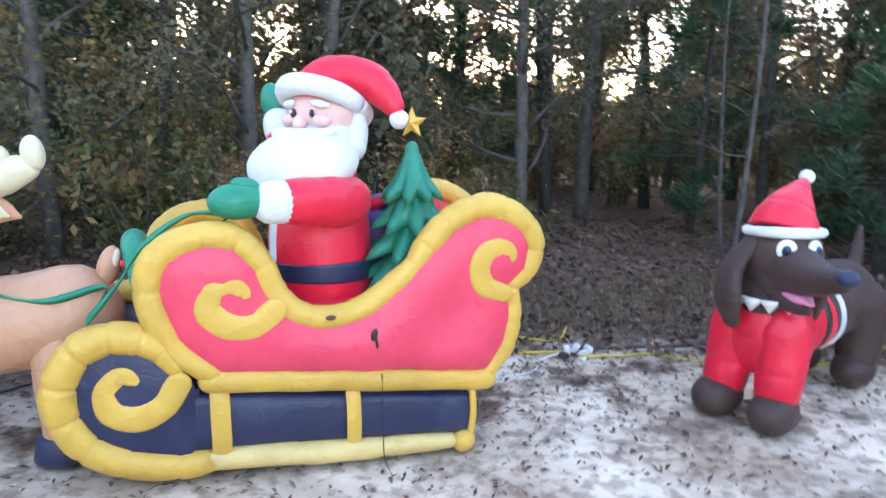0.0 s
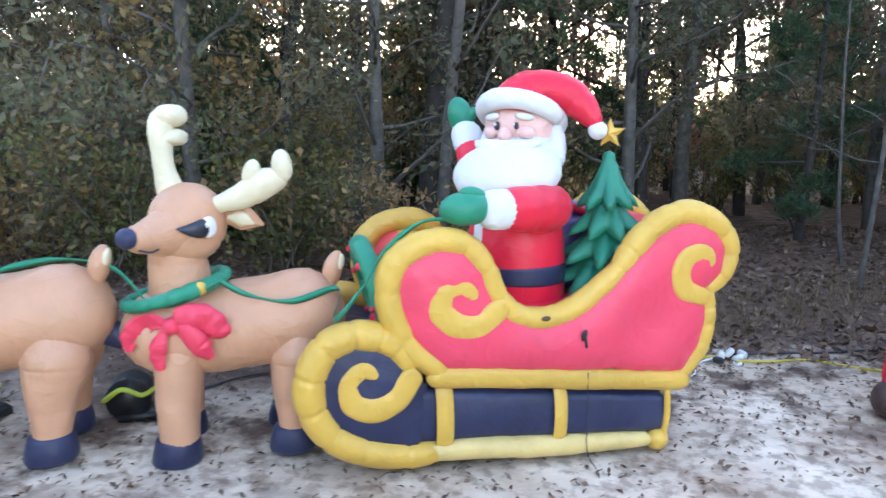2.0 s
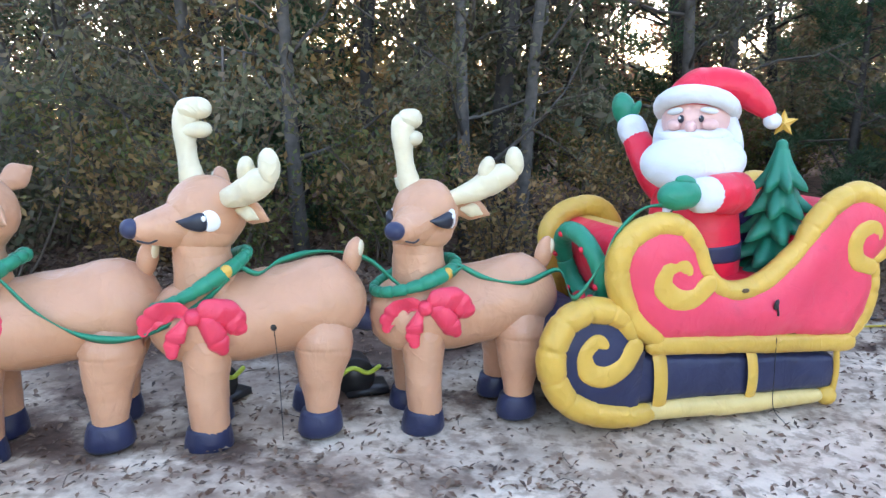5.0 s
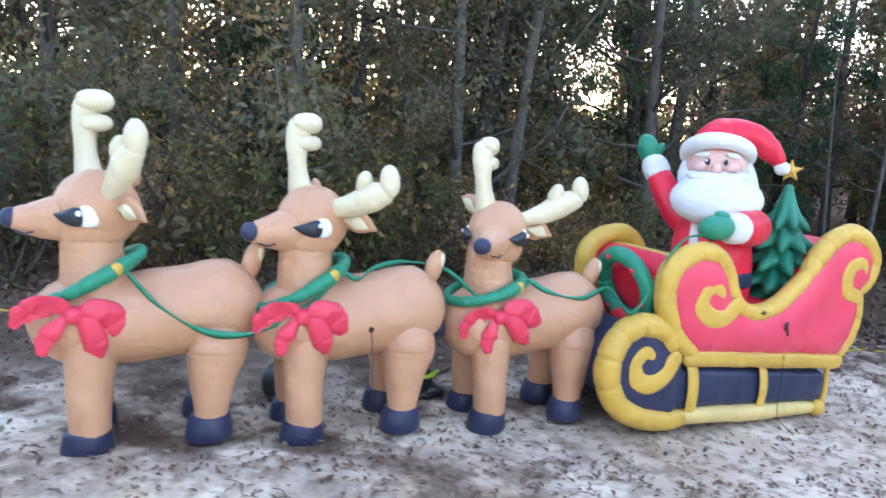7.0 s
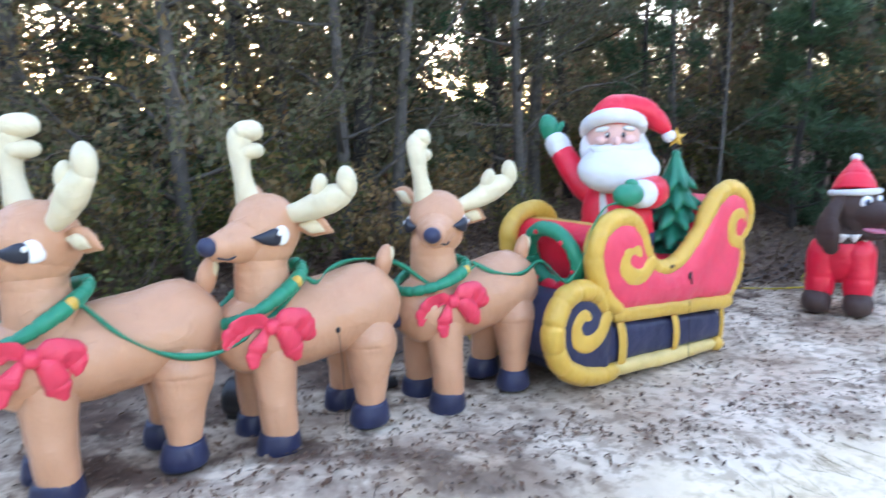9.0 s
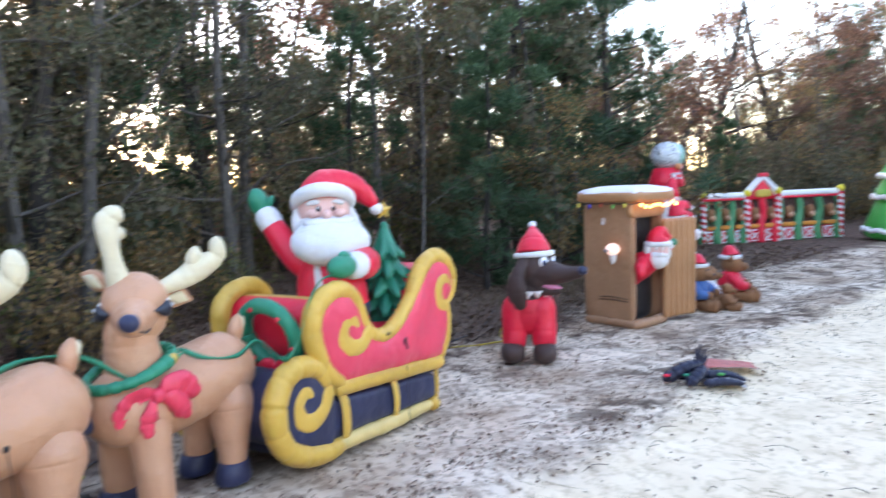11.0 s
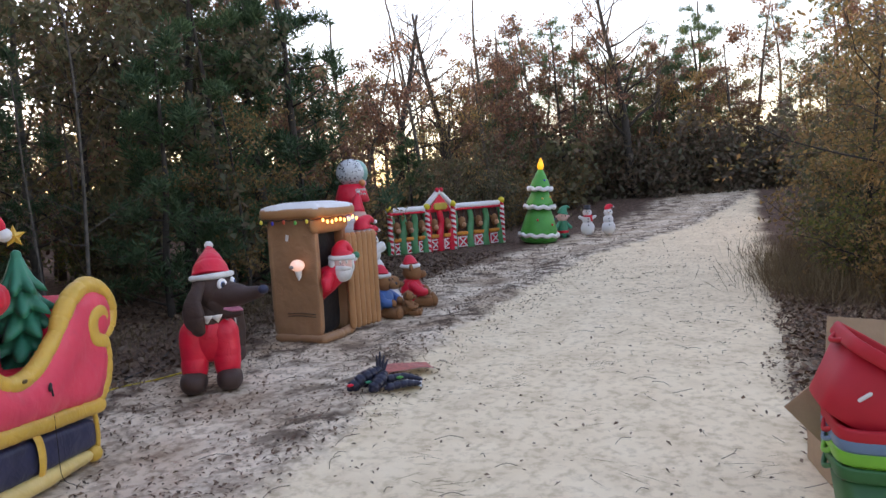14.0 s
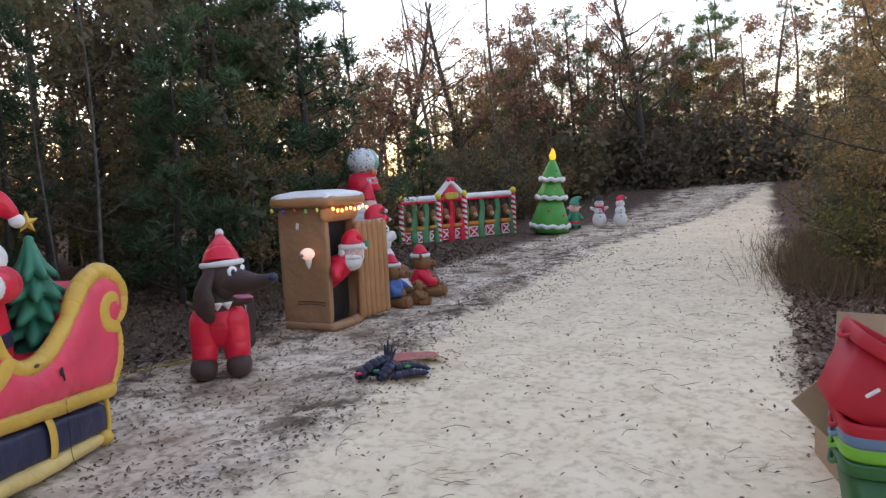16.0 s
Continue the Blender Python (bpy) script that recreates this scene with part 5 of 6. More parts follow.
g.tube([(0, 0, 1.88), (-0.01, 0, 1.98), (0, 0, 2.08), (-0.02, 0, 2.18)], [0.055, 0.085, 0.06, 0.012], plain("glowing_flame_cloth", (0.85, 0.42, 0.03), 0.5, bmp=0, emit=(1.0, 0.45, 0.02), power=0.25), 14, 20)
part("flame_topper", g, big, "amber flame-shaped topper")
for k in range(9):
    t, z = radians(190 + k * 19), (0.62, 1.16, 1.62, 0.5, 1.2)[k % 5]
    r = {0.62: 0.385, 1.16: 0.29, 1.62: 0.20, 0.5: 0.42, 1.2: 0.275}[z]
    g = G()
    g.ball((r * math.cos(t), r * math.sin(t), z), 0.03, (RED, YELLOW, BLUE)[k % 3], nu=10, nv=7)
    part("bauble", g, big)

g = G()
g.tube([(0, 0, 0.1), (0, 0, 0.4)], [0.17, 0.12], GREEN, 16, 14)
for s in (-1, 1):
    g.ball((s * 0.09, -0.06, 0.06), (0.08, 0.12, 0.06), BLACK)
    g.tube([(s * 0.1, 0, 0.4), (s * 0.2, -0.06, 0.28)], [0.05, 0.045], GREEN, 10, 8)
    g.ball((s * 0.16, 0, 0.58), (0.05, 0.02, 0.03), SKIN, nu=10, nv=7)
    g.ball((s * 0.05, -0.125, 0.6), (0.014, 0.01, 0.02), EYE_D, nu=8, nv=6)
g.ball((0, 0, 0.57), (0.15, 0.14, 0.14), SKIN)
g.tube([(0, 0, 0.12), (0, 0, 0.2)], 0.165, RED, 14, 6, ends=False)
g.tube([(0, 0, 0.65), (0.03, 0, 0.76), (0.12, 0, 0.84), (0.19, 0, 0.82)], [0.15, 0.11, 0.05, 0.02], GREEN, 14, 16, ends="tip")
figure("inflatable_elf", g, pose(15.5, 3.68, gz(15.5), 0, 0, -60), "inflatable elf in green suit and curled green hat", "inflatable elf")
figure("inflatable_snowman", snow_fig(0.86, "top"), pose(15.8, 3.06, gz(15.8), 0, 0, -70), "white inflatable snowman with black top hat and red scarf", "inflatable snowman", "snowmen at the far end")
figure("inflatable_snowman", snow_fig(0.84, "cap", arm=False), pose(15.9, 2.51, gz(15.9), 0, 0, -70), "white inflatable snowman with red cap and dark buttons", "inflatable snowman", "snowmen at the far end")

# ---- the collapsed dark inflatable and the flat card on the sand ----
heap = thing("deflated_inflatable", pose(1.86, 1.80, gz(1.86, 1.8), 0, 0, -50), "dark blue collapsed inflatable lying crumpled on the sand", "deflated inflatable")
DK = nylon("dark_blue_nylon", (0.009, 0.011, 0.032), rough=0.3, wrinkle=1.0)
rnd = random.Random(11)
for nm, pts, r in (("crumpled_fold", [(-0.26, -0.04, 0.06), (-0.12, 0.0, 0.13), (0.0, 0.05, 0.16)], [0.07, 0.075, 0.05]), ("crumpled_fold", [(-0.10, -0.12, 0.05), (-0.02, -0.05, 0.10), (0.03, 0.06, 0.12)], [0.065, 0.07, 0.05]), ("crumpled_fold", [(0.02, -0.10, 0.04), (0.16, -0.08, 0.05), (0.30, -0.06, 0.03)], [0.05, 0.05, 0.03]), ("crumpled_fold", [(0.05, 0.05, 0.06), (0.2, 0.06, 0.07), (0.34, 0.04, 0.03)], [0.06, 0.045, 0.025]), ("crumpled_fold", [(-0.15, 0.1, 0.03), (0.05, 0.14, 0.05), (0.22, 0.12, 0.03)], [0.05, 0.06, 0.03])):
    g = G()
    g.tube(pts, [q * 0.8 for q in r], DK, 14, 40, pinch=(5, 0.3), squash=((0, 0, 1), 0.8))
    part(nm, g, heap)
for k, (dx, dz) in enumerate(((-0.03, 0.13), (0.0, 0.16), (0.035, 0.12), (0.06, 0.08))):
    g = G()
    g.tube([(0.0 + dx * 0.3, 0.05, 0.14), (0.01 + dx, 0.06, 0.14 + dz)], [0.025, 0.006], DK, 8, 8)
    part("spike", g, heap)
for k, (x, c) in enumerate(((-0.27, RED), (-0.12, GREEN), (0.14, LIME))):
    g = G()
    g.ball((x, -0.10 + 0.02 * k, 0.10), (0.03, 0.02, 0.012), c, nu=10, nv=6)
    part("trim_patch", g, heap)
g = G()
P = []
for i in range(13):
    s = i / 12
    P.append([(-0.30 + 0.6 * s, -0.12 + 0.24 * q, 0.02 + 0.05 * math.sin(s * math.pi) + 0.008 * math.sin(q * 5 + s * 9)) for q in np.linspace(0, 1, 5)])
g.sheet(P, plain("red_print_card", (0.60, 0.16, 0.12), 0.6, var=0.5, scale=25))
g.sheet(np.array(P)[::-1] - (0, 0, 0.004), WHITE)
tagged(part("printed_sheet", g, m=pose(2.30, 1.86, gz(2.3, 1.9), 0, 0, -42)), "curled red and white printed sheet lying on the sand", "sheet")
g = G()
g.sheet(np.array(P) * (0.6, 0.9, 0.6), WHITE)
tagged(part("white_sheet", g, m=pose(2.02, 1.72, gz(2.0, 1.7), 0, 0, -65)), "crumpled white sheet by the dark heap", "sheet")


# ---- storage totes and cardboard by the track ----
def tote(name, m, mat, label, h=0.40):
    t = thing(name, m, label, "storage tote", "stacked totes")
    n = 48
    th = np.linspace(0, 2 * math.pi, n, endpoint=False)
    sg = lambda a: np.sign(a) * np.abs(a) ** 0.32

    def ringat(s, z):
        return np.column_stack([sg(np.cos(th)) * 0.21 * s, sg(np.sin(th)) * 0.30 * s, np.full(n, z)])
    g = G()
    g.sheet([ringat(0.03, 0.0), ringat(0.84, 0.0), ringat(0.86, 0.012), ringat(1.0, h - 0.05), ringat(0.985, h - 0.05), ringat(0.84, 0.02), ringat(0.03, 0.015)], mat, ring=True)
    part("tub", g, t)
    g = G()
    g.sheet([ringat(0.99, h - 0.055), ringat(1.06, h - 0.06), ringat(1.075, h - 0.05), ringat(1.075, h - 0.01), ringat(1.06, h), ringat(1.0, h), ringat(0.985, h - 0.01), ringat(0.985, h - 0.055)], mat, ring=True)
    part("rim", g, t)
    for s in (-1, 1):
        g = G()
        g.tube([(-0.06, s * 0.318, h - 0.05), (0.0, s * 0.335, h - 0.075), (0.06, s * 0.318, h - 0.05)], 0.012, mat, 8, 12)
        part("handle", g, t)
    return t


TX, TY = 0.62, -1.56
zt = gz(TX, TY)
tote("storage_tote", pose(TX, TY, zt, 0, 0, 6), T_GREEN, "dark green plastic storage tote at the bottom of a stack", 0.36)
tote("storage_tote", pose(TX, TY, zt + 0.07, 0, 0, 5), T_LIME, "lime green plastic storage tote nested in a stack", 0.36)
tote("storage_tote", pose(TX, TY, zt + 0.128, 0, 0, 6), T_BLUE, "slate blue plastic storage tote nested in a stack", 0.36)
tote("storage_tote", pose(TX, TY, zt + 0.17, 0, 0, 6), T_RED, "red plastic storage tote nested in a stack", 0.36)
rt = tote("storage_tote", pose(TX - 0.01, -1.40, zt + 0.463, 32, 0, 6), T_RED, "red plastic storage tote tipped on top of the stack", 0.34)
g = G()
g.tube([(-0.192, 0.165, 0.12), (-0.199, 0.15, 0.165)], 0.009, PLUSH, 8, 8, squash=((1, 0, 0), 0.2))
part("sticker", g, rt, "small white sticker")
carton = thing("cardboard_box", pose(0.95, -1.53, gz(1.1, -1.4), 0, 0, 12), "open brown cardboard box with bent flaps by the totes", "cardboard box")
for nm, c, sz, rot in (("side", (0, 0.0, 0.15), (0.012, 0.42, 0.30), (0, 0, 0)), ("side", (0.24, 0.21, 0.15), (0.48, 0.012, 0.30), (0, 0, 0)), ("side", (0.24, -0.21, 0.15), (0.48, 0.012, 0.30), (0, 0, 0)), ("side", (0.48, 0, 0.15), (0.012, 0.42, 0.30), (0, 0, 0)), ("flap", (-0.005, 0.265, 0.45), (0.010, 0.28, 0.28), (47, 0, 0)), ("flap", (0.42, -0.07, 0.60), (0.010, 0.42, 0.40), (5, 8, 0)), ("bottom", (0.24, 0, 0.01), (0.47, 0.41, 0.012), (0, 0, 0))):
    g = G()
    g.box(c, sz, KRAFT_C, rot)
    part(nm, g, carton, smooth=False)


# ---- cords ----
def cord(pts, r, mat, label):
    g = G()
    g.tube([(x, y, gz(x, y) + 0.012 + dz) for x, y, dz in pts], r, mat, 7, 12 * len(pts))
    tagged(part("extension_cord", g), label, "cord", "extension cords")


cord([(-7.5, 4.2, 0), (-5.3, 4.0, 0), (-4.2, 3.6, 0.0), (-3.2, 3.75, 0), (-2.4, 4.0, 0), (-1.4, 4.1, 0), (-0.6, 4.4, 0), (0.3, 4.25, 0), (0.8, 4.2, 0.02)], 0.009, CORD_Y, "yellow extension cord lying along the leaf litter")
cord([(0.85, 4.12, 0.02), (1.1, 4.18, 0), (1.35, 4.22, 0), (1.7, 4.05, 0), (2.2, 4.0, 0), (2.8, 4.3, 0), (3.3, 4.6, 0.0)], 0.008, CORD_Y, "yellow extension cord leading from the plugs")
cord([(0.5, 4.55, 0), (0.62, 4.5, 0), (0.78, 4.5, 0), (0.85, 4.62, 0.05)], 0.008, CORD_Y, "short loop of yellow cord")
cord([(0.85, 4.25, 0.02), (1.2, 4.35, 0), (1.6, 4.4, 0), (2.2, 4.6, 0), (3.0, 5.2, 0)], 0.008, CORD_B, "black extension cord on the litter")
cord([(0.75, 4.2, 0.02), (0.6, 4.1, 0), (0.52, 3.9, 0), (0.3, 3.8, 0)], 0.006, CORD_W, "thin white cord on the sand")
cord([(1.9, 3.9, 0), (2.2, 4.3, 0), (2.6, 4.5, 0.02), (2.75, 4.2, 0), (2.4, 4.1, 0), (2.35, 4.4, 0), (2.7, 4.5, 0.0)], 0.007, CORD_Y, "coiled yellow cord behind the dog")
cord([(-4.6, 1.3, 0), (-4.35, 1.28, 0), (-4.25, 1.2, 0), (-4.22, 1.1, 0)], 0.006, CORD_Y, "short yellow cord end in the sand")
cord([(-2.6, 3.3, 0), (-2.3, 3.1, 0), (-2.1, 3.35, 0), (-1.8, 3.6, 0)], 0.007, CORD_B, "black cord behind the reindeer")
plugs = thing("plug_cluster", pose(0.82, 4.18, gz(0.8, 4.2) - 0.005) @ Matrix.Scale(0.72, 4), "cluster of white and dark plugs on the ground", "plugs")
for k, (x, y, z, mat) in enumerate(((-0.06, 0, 0.07, CORD_W), (0.02, 0.03, 0.09, CORD_W), (0.09, 0, 0.05, CORD_W), (-0.09, -0.03, 0.04, BLACK_P), (0.14, 0.04, 0.08, CORD_W), (0.07, -0.05, 0.02, CORD_W))):
    g = G()
    g.ball((x, y, z), (0.03, 0.025, 0.05), mat, rot=(20 * k, 30 * k, 15), power=0.6, nu=12, nv=8)
    part("plug", g, plugs)

# ---- trees, shrubs and litter ----
RG = np.random.RandomState(7)


def quads_mesh(name, C, A, B, mat):
    """One mesh of many small leaves: centres, half-lengths and half-widths as vectors."""
    n = len(C)
    up = np.cross(A, B)
    up /= np.linalg.norm(up, axis=1)[:, None] + 1e-9
    fold = up * np.linalg.norm(B, axis=1)[:, None] * 0.5
    V = np.stack([C - A, C + B + fold, C + A, C - B + fold], 1).reshape(-1, 3)
    me = bpy.data.meshes.new(name)
    me.vertices.add(4 * n)
    me.vertices.foreach_set("co", V.ravel().astype(np.float32))
    me.loops.add(6 * n)
    base = np.arange(n)[:, None] * 4
    me.loops.foreach_set("vertex_index", (base + np.array([0, 1, 2, 0, 2, 3])).ravel().astype(np.int32))
    me.polygons.add(2 * n)
    me.polygons.foreach_set("loop_start", np.arange(0, 6 * n, 3, dtype=np.int32))
    me.update(calc_edges=True)
    me.validate()
    me.materials.append(mat)
    return me


def rand_dirs(n):
    d = RG.normal(size=(n, 3))
    return d / np.linalg.norm(d, axis=1)[:, None]


def leaf_axes(n, length, width, droop=0.0):
    a = rand_dirs(n)
    a[:, 2] -= droop
    a /= np.linalg.norm(a, axis=1)[:, None]
    b = np.cross(a, rand_dirs(n))
    b /= np.linalg.norm(b, axis=1)[:, None]
    s = RG.uniform(0.6, 1.25, n)[:, None]
    return a * length * s, b * width * s


def limb(p, d, length, wob=0.12, lift=0.0, n=5):
    pts = [np.array(p, float)]
    d = np.array(d, float)
    for k in range(n - 1):
        d = d + RG.normal(size=3) * wob + (0, 0, lift)
        d /= np.linalg.norm(d)
        pts.append(pts[-1] + d * length / (n - 1))
    return pts


def make_tree(kind, H, r0, bark, leaf, limbs, leaves, size, low=0.3, spread=0.4, lean=0.03, rise=0.45):
    """Trunk mesh with limbs and twigs, and the leaf positions at the twigs."""
    g = G()
    trunk = limb((0, 0, -0.1), (RG.normal() * lean, RG.normal() * lean, 1), H, 0.05, 0.05, 7)
    tr = [r0 * (1 - 0.8 * k / 6) + 0.006 for k in range(7)]
    g.tube(trunk, tr, bark, 8, 18, ends=False)
    T = spl(trunk, 60)
    seats = []
    for k in range(limbs):
        s = low + (1 - low) * (k + RG.uniform(0, 0.9)) / limbs
        s = min(s, 0.98)
        p = T[int(s * 59)]
        az = k * 2.4 + RG.uniform(-0.5, 0.5)
        up = rise + RG.normal() * 0.25
        ln = H * spread * (1.15 - 0.75 * s if kind == "pine" else 1.05 - 0.45 * s) * RG.uniform(0.6, 1.1)
        b = limb(p, (math.cos(az), math.sin(az), up), ln, 0.22 if kind != "pine" else 0.08, 0.03 if kind != "pine" else 0.06, 5)
        rr = max(0.006, r0 * (1 - 0.8 * s) * 0.42)
        g.tube(b, [rr, rr * 0.8, rr * 0.6, rr * 0.4, 0.004], bark, 4, 6, ends=False)
        for j in range(5):
            q = spl(b, 20)[RG.randint(5, 20)]
            d = rand_dirs(1)[0] * 0.9 + (b[-1] - b[0]) / ln * 0.7
            tl = ln * RG.uniform(0.2, 0.45)
            t = limb(q, d / np.linalg.norm(d), tl, 0.25, 0.0, 4)
            g.tube(t, [rr * 0.35 + 0.002, rr * 0.3 + 0.002, 0.003, 0.002], TWIG, 3, 4, ends=False)
            seats.append(spl(t, 8)[2:])
    seats = np.concatenate(seats)
    tm = g.mesh(kind + "_trunk")
    if not leaves:
        return tm, None
    i = RG.randint(0, len(seats), leaves)
    if kind == "pine":
        hub = seats[i]
        d = rand_dirs(leaves)
        d[:, 2] = np.abs(d[:, 2]) * 0.8 + 0.1
        d /= np.linalg.norm(d, axis=1)[:, None]
        A = d * size * RG.uniform(0.7, 1.2, leaves)[:, None]
        B = np.cross(d, rand_dirs(leaves))
        B = B / (np.linalg.norm(B, axis=1)[:, None] + 1e-9) * 0.012
        C = hub + A + RG.normal(size=(leaves, 3)) * 0.05
    else:
        C = seats[i] + RG.normal(size=(leaves, 3)) * np.array([0.16, 0.16, 0.12])
        A, B = leaf_axes(leaves, size, size * 0.5, 0.4)
    return tm, quads_mesh(kind + "_crown", C, A, B, leaf)


def shrub(H, R, stems, leaves, size, leaf):
    g = G()
    seats = []
    for k in range(stems):
        az = k * 2.4 + RG.uniform(-0.4, 0.4)
        o = RG.uniform(0.2, 1.0) * R / H
        b = limb((RG.normal() * 0.1 * R, RG.normal() * 0.1 * R, -0.05), (math.cos(az) * o, math.sin(az) * o, 1), H * RG.uniform(0.6, 1.1), 0.2, -0.02, 6)
        g.tube(b, [0.014, 0.012, 0.01, 0.008, 0.006, 0.003], TWIG, 4, 7, ends=False)
        for j in range(6):
            q = spl(b, 20)[RG.randint(4, 20)]
            t = limb(q, rand_dirs(1)[0] + (0, 0, 0.2), H * 0.28, 0.3, -0.04, 4)
            g.tube(t, [0.005, 0.004, 0.003, 0.002], TWIG, 3, 3, ends=False)
            seats.append(spl(t, 8))
    seats = np.concatenate(seats)
    i = RG.randint(0, len(seats), leaves)
    C = seats[i] + RG.normal(size=(leaves, 3)) * 0.075
    A, B = leaf_axes(leaves, size, size * 0.5, 0.3)
    return g.mesh("shrub_stems"), quads_mesh("shrub_leaves", C, A, B, leaf)


def planted(name, meshes, m, label, category, group, woody="trunk", leafy="crown"):
    t = thing(name, m, label, category, group)
    for nm, me in zip((woody, leafy), meshes):
        if me is not None:
            o = new(nm, me)
            o.parent = t
    return t


OAKS = [make_tree("oak", H, r, BARK if k % 2 else BARK_D, L_OAK, 14, n, 0.074, 0.10, 0.40) for k, (H, r, n) in enumerate(((7.0, 0.10, 3700), (8.5, 0.12, 4200), (6.0, 0.07, 3200)))]
OAKS.append(make_tree("oak", 6.5, 0.085, BARK, L_OAK, 18, 9000, 0.036, 0.10, 0.36))
TANS = [make_tree("oak", H, r, BARK_D, L_TAN, 12, n, 0.045, 0.14, 0.45) for H, r, n in ((6.0, 0.08, 5200), (4.5, 0.05, 3800))]
TANS.append(make_tree("oak", 6.0, 0.07, BARK_D, L_TAN, 17, 2300, 0.048, 0.12, 0.55))
RUSTS = [make_tree("oak", H, r, BARK, L_RUST, 13, n, 0.065, 0.22, 0.36) for H, r, n in ((7.5, 0.10, 3600), (6.0, 0.08, 3000))]
PINES = [make_tree("pine", H, r, BARK_D, L_PINE, L, n, 0.095, low, 0.27, 0.02, 0.25) for H, r, L, n, low in ((6.0, 0.08, 28, 9000, 0.04), (9.0, 0.11, 24, 6000, 0.25), (4.2, 0.06, 24, 7000, 0.03))]
BARES = [make_tree("bare", H, r, BARK, None, 14, 0, 0, 0.3, 0.34, 0.03, 0.7) for H, r in ((8.0, 0.08), (5.0, 0.03), (9.5, 0.13))]
BARES.append(make_tree("bare", 9.0, 0.2, BARK_D, None, 26, 0, 0, 0.28, 0.55, 0.05, 0.75))
SHRUBS = [shrub(1.7, 0.9, 13, 2100, 0.036, L_SHRUB), shrub(1.3, 0.8, 12, 1700, 0.033, L_SHRUB), shrub(1.5, 0.9, 12, 1600, 0.038, L_TAN), shrub(1.8, 1.0, 12, 1700, 0.045, L_OAK)]
KINDS = {
    "oak": ("oak_tree", OAKS, "slender oak with sparse olive and yellowing leaves", "tree", "trees of the wood"),
    "tan": ("young_oak_tree", TANS, "young oak holding dry tan and brown leaves", "tree", "trees of the wood"),
    "rust": ("rust_leaved_tree", RUSTS, "tree with thin reddish brown autumn leaves", "tree", "trees of the wood"),
    "pine": ("pine_tree", PINES, "green pine with long soft needles", "tree", "pines"),
    "bare": ("bare_tree", BARES, "leafless grey tree with thin crooked limbs", "tree", "bare trees"),
    "shrub": ("shrub", SHRUBS, "leafy shrub with small olive and yellow leaves", "shrub", "shrubs"),
}
FIRST = {}


def plant(kind, v, x, y, s=1.0, turn=None):
    name, sets, label, cat, grp = KINDS[kind]
    v %= len(sets)
    m = pose(x, y, gz(x, y) - 0.02, 0, 0, RG.uniform(0, 360) if turn is None else turn) @ Matrix.Scale(s, 4)
    if (kind, v) in FIRST:
        t = copy_thing(FIRST[kind, v], m)
        t.scale = (s, s, s)
        return t
    FIRST[kind, v] = planted(name, sets[v], m, label, cat, grp, "stem" if kind == "shrub" else "trunk", "foliage" if kind == "shrub" else "crown")
    return FIRST[kind, v]


# the trunks and shrubs that stand nearest the display
plant("oak", 3, -3.5, 6.0, 0.95)
plant("bare", 0, -1.3, 6.9, 0.9)
plant("oak", 3, 0.9, 8.2)
plant("bare", 1, 2.7, 6.3, 0.8)
plant("bare", 1, 3.1, 7.4, 0.7)
plant("oak", 3, -1.9, 6.6, 0.9)
plant("tan", 0, -3.0, 7.2, 1.1)
plant("pine", 1, 1.6, 10.5, 0.9)
plant("pine", 0, 3.2, 8.8, 0.75)
plant("pine", 0, 6.0, 6.9, 0.85)
plant("pine", 2, 7.6, 7.6, 1.3)
plant("pine", 2, 4.3, 6.6, 0.9)
plant("tan", 1, 5.3, 6.0, 0.7)
plant("pine", 0, 8.1, 6.8, 1.2)
plant("oak", 0, 3.4, 11.5, 1.0)
plant("rust", 1, 4.3, 13.2, 1.1)
plant("bare", 3, 27.5, 3.5, 1.1)
plant("bare", 3, 21.0, 9.2, 0.9)
plant("bare", 3, 18.5, 10.4, 0.85)
for kd, v, x, y, s in (("pine", 0, 33.0, 1.0, 1.35), ("pine", 2, 31.0, 2.0, 1.5), ("pine", 0, 30.0, 4.2, 1.0), ("rust", 0, 26.5, 5.6, 1.0), ("rust", 1, 25.5, 6.8, 1.1), ("rust", 0, 29.0, 2.6, 0.85), ("rust", 1, 30.5, 0.4, 0.8), ("tan", 0, 31.5, -0.8, 0.8), ("oak", 0, 28.5, 4.8, 0.9), ("rust", 0, 24.0, 8.0, 0.95), ("oak", 1, 27.0, 7.5, 0.85), ("pine", 0, 26.0, 8.8, 1.1), ("bare", 0, 24.5, 6.6, 1.0), ("bare", 0, 29.5, 3.2, 0.9), ("rust", 1, 28.0, 6.3, 1.2), ("tan", 1, 29.5, 1.4, 1.1), ("oak", 2, 32.0, 3.0, 1.1), ("rust", 0, 33.0, 5.0, 1.0), ("bare", 0, 22.5, 7.4, 0.95), ("rust", 1, 21.0, 7.9, 1.0), ("oak", 0, 5.5, 13.0, 1.1), ("oak", 0, 3.0, 14.0, 1.1), ("oak", 1, -9.5, 11.0, 1.0), ("oak", 0, -11.5, 10.0, 1.0), ("oak", 0, -8.0, 12.5, 1.1)):
    plant(kd, v, x, y, s)
plant("bare", 0, 17.0, 8.4, 1.0)
plant("rust", 0, 9.5, 9.5, 1.0)
plant("rust", 1, 12.0, 10.0, 1.0)
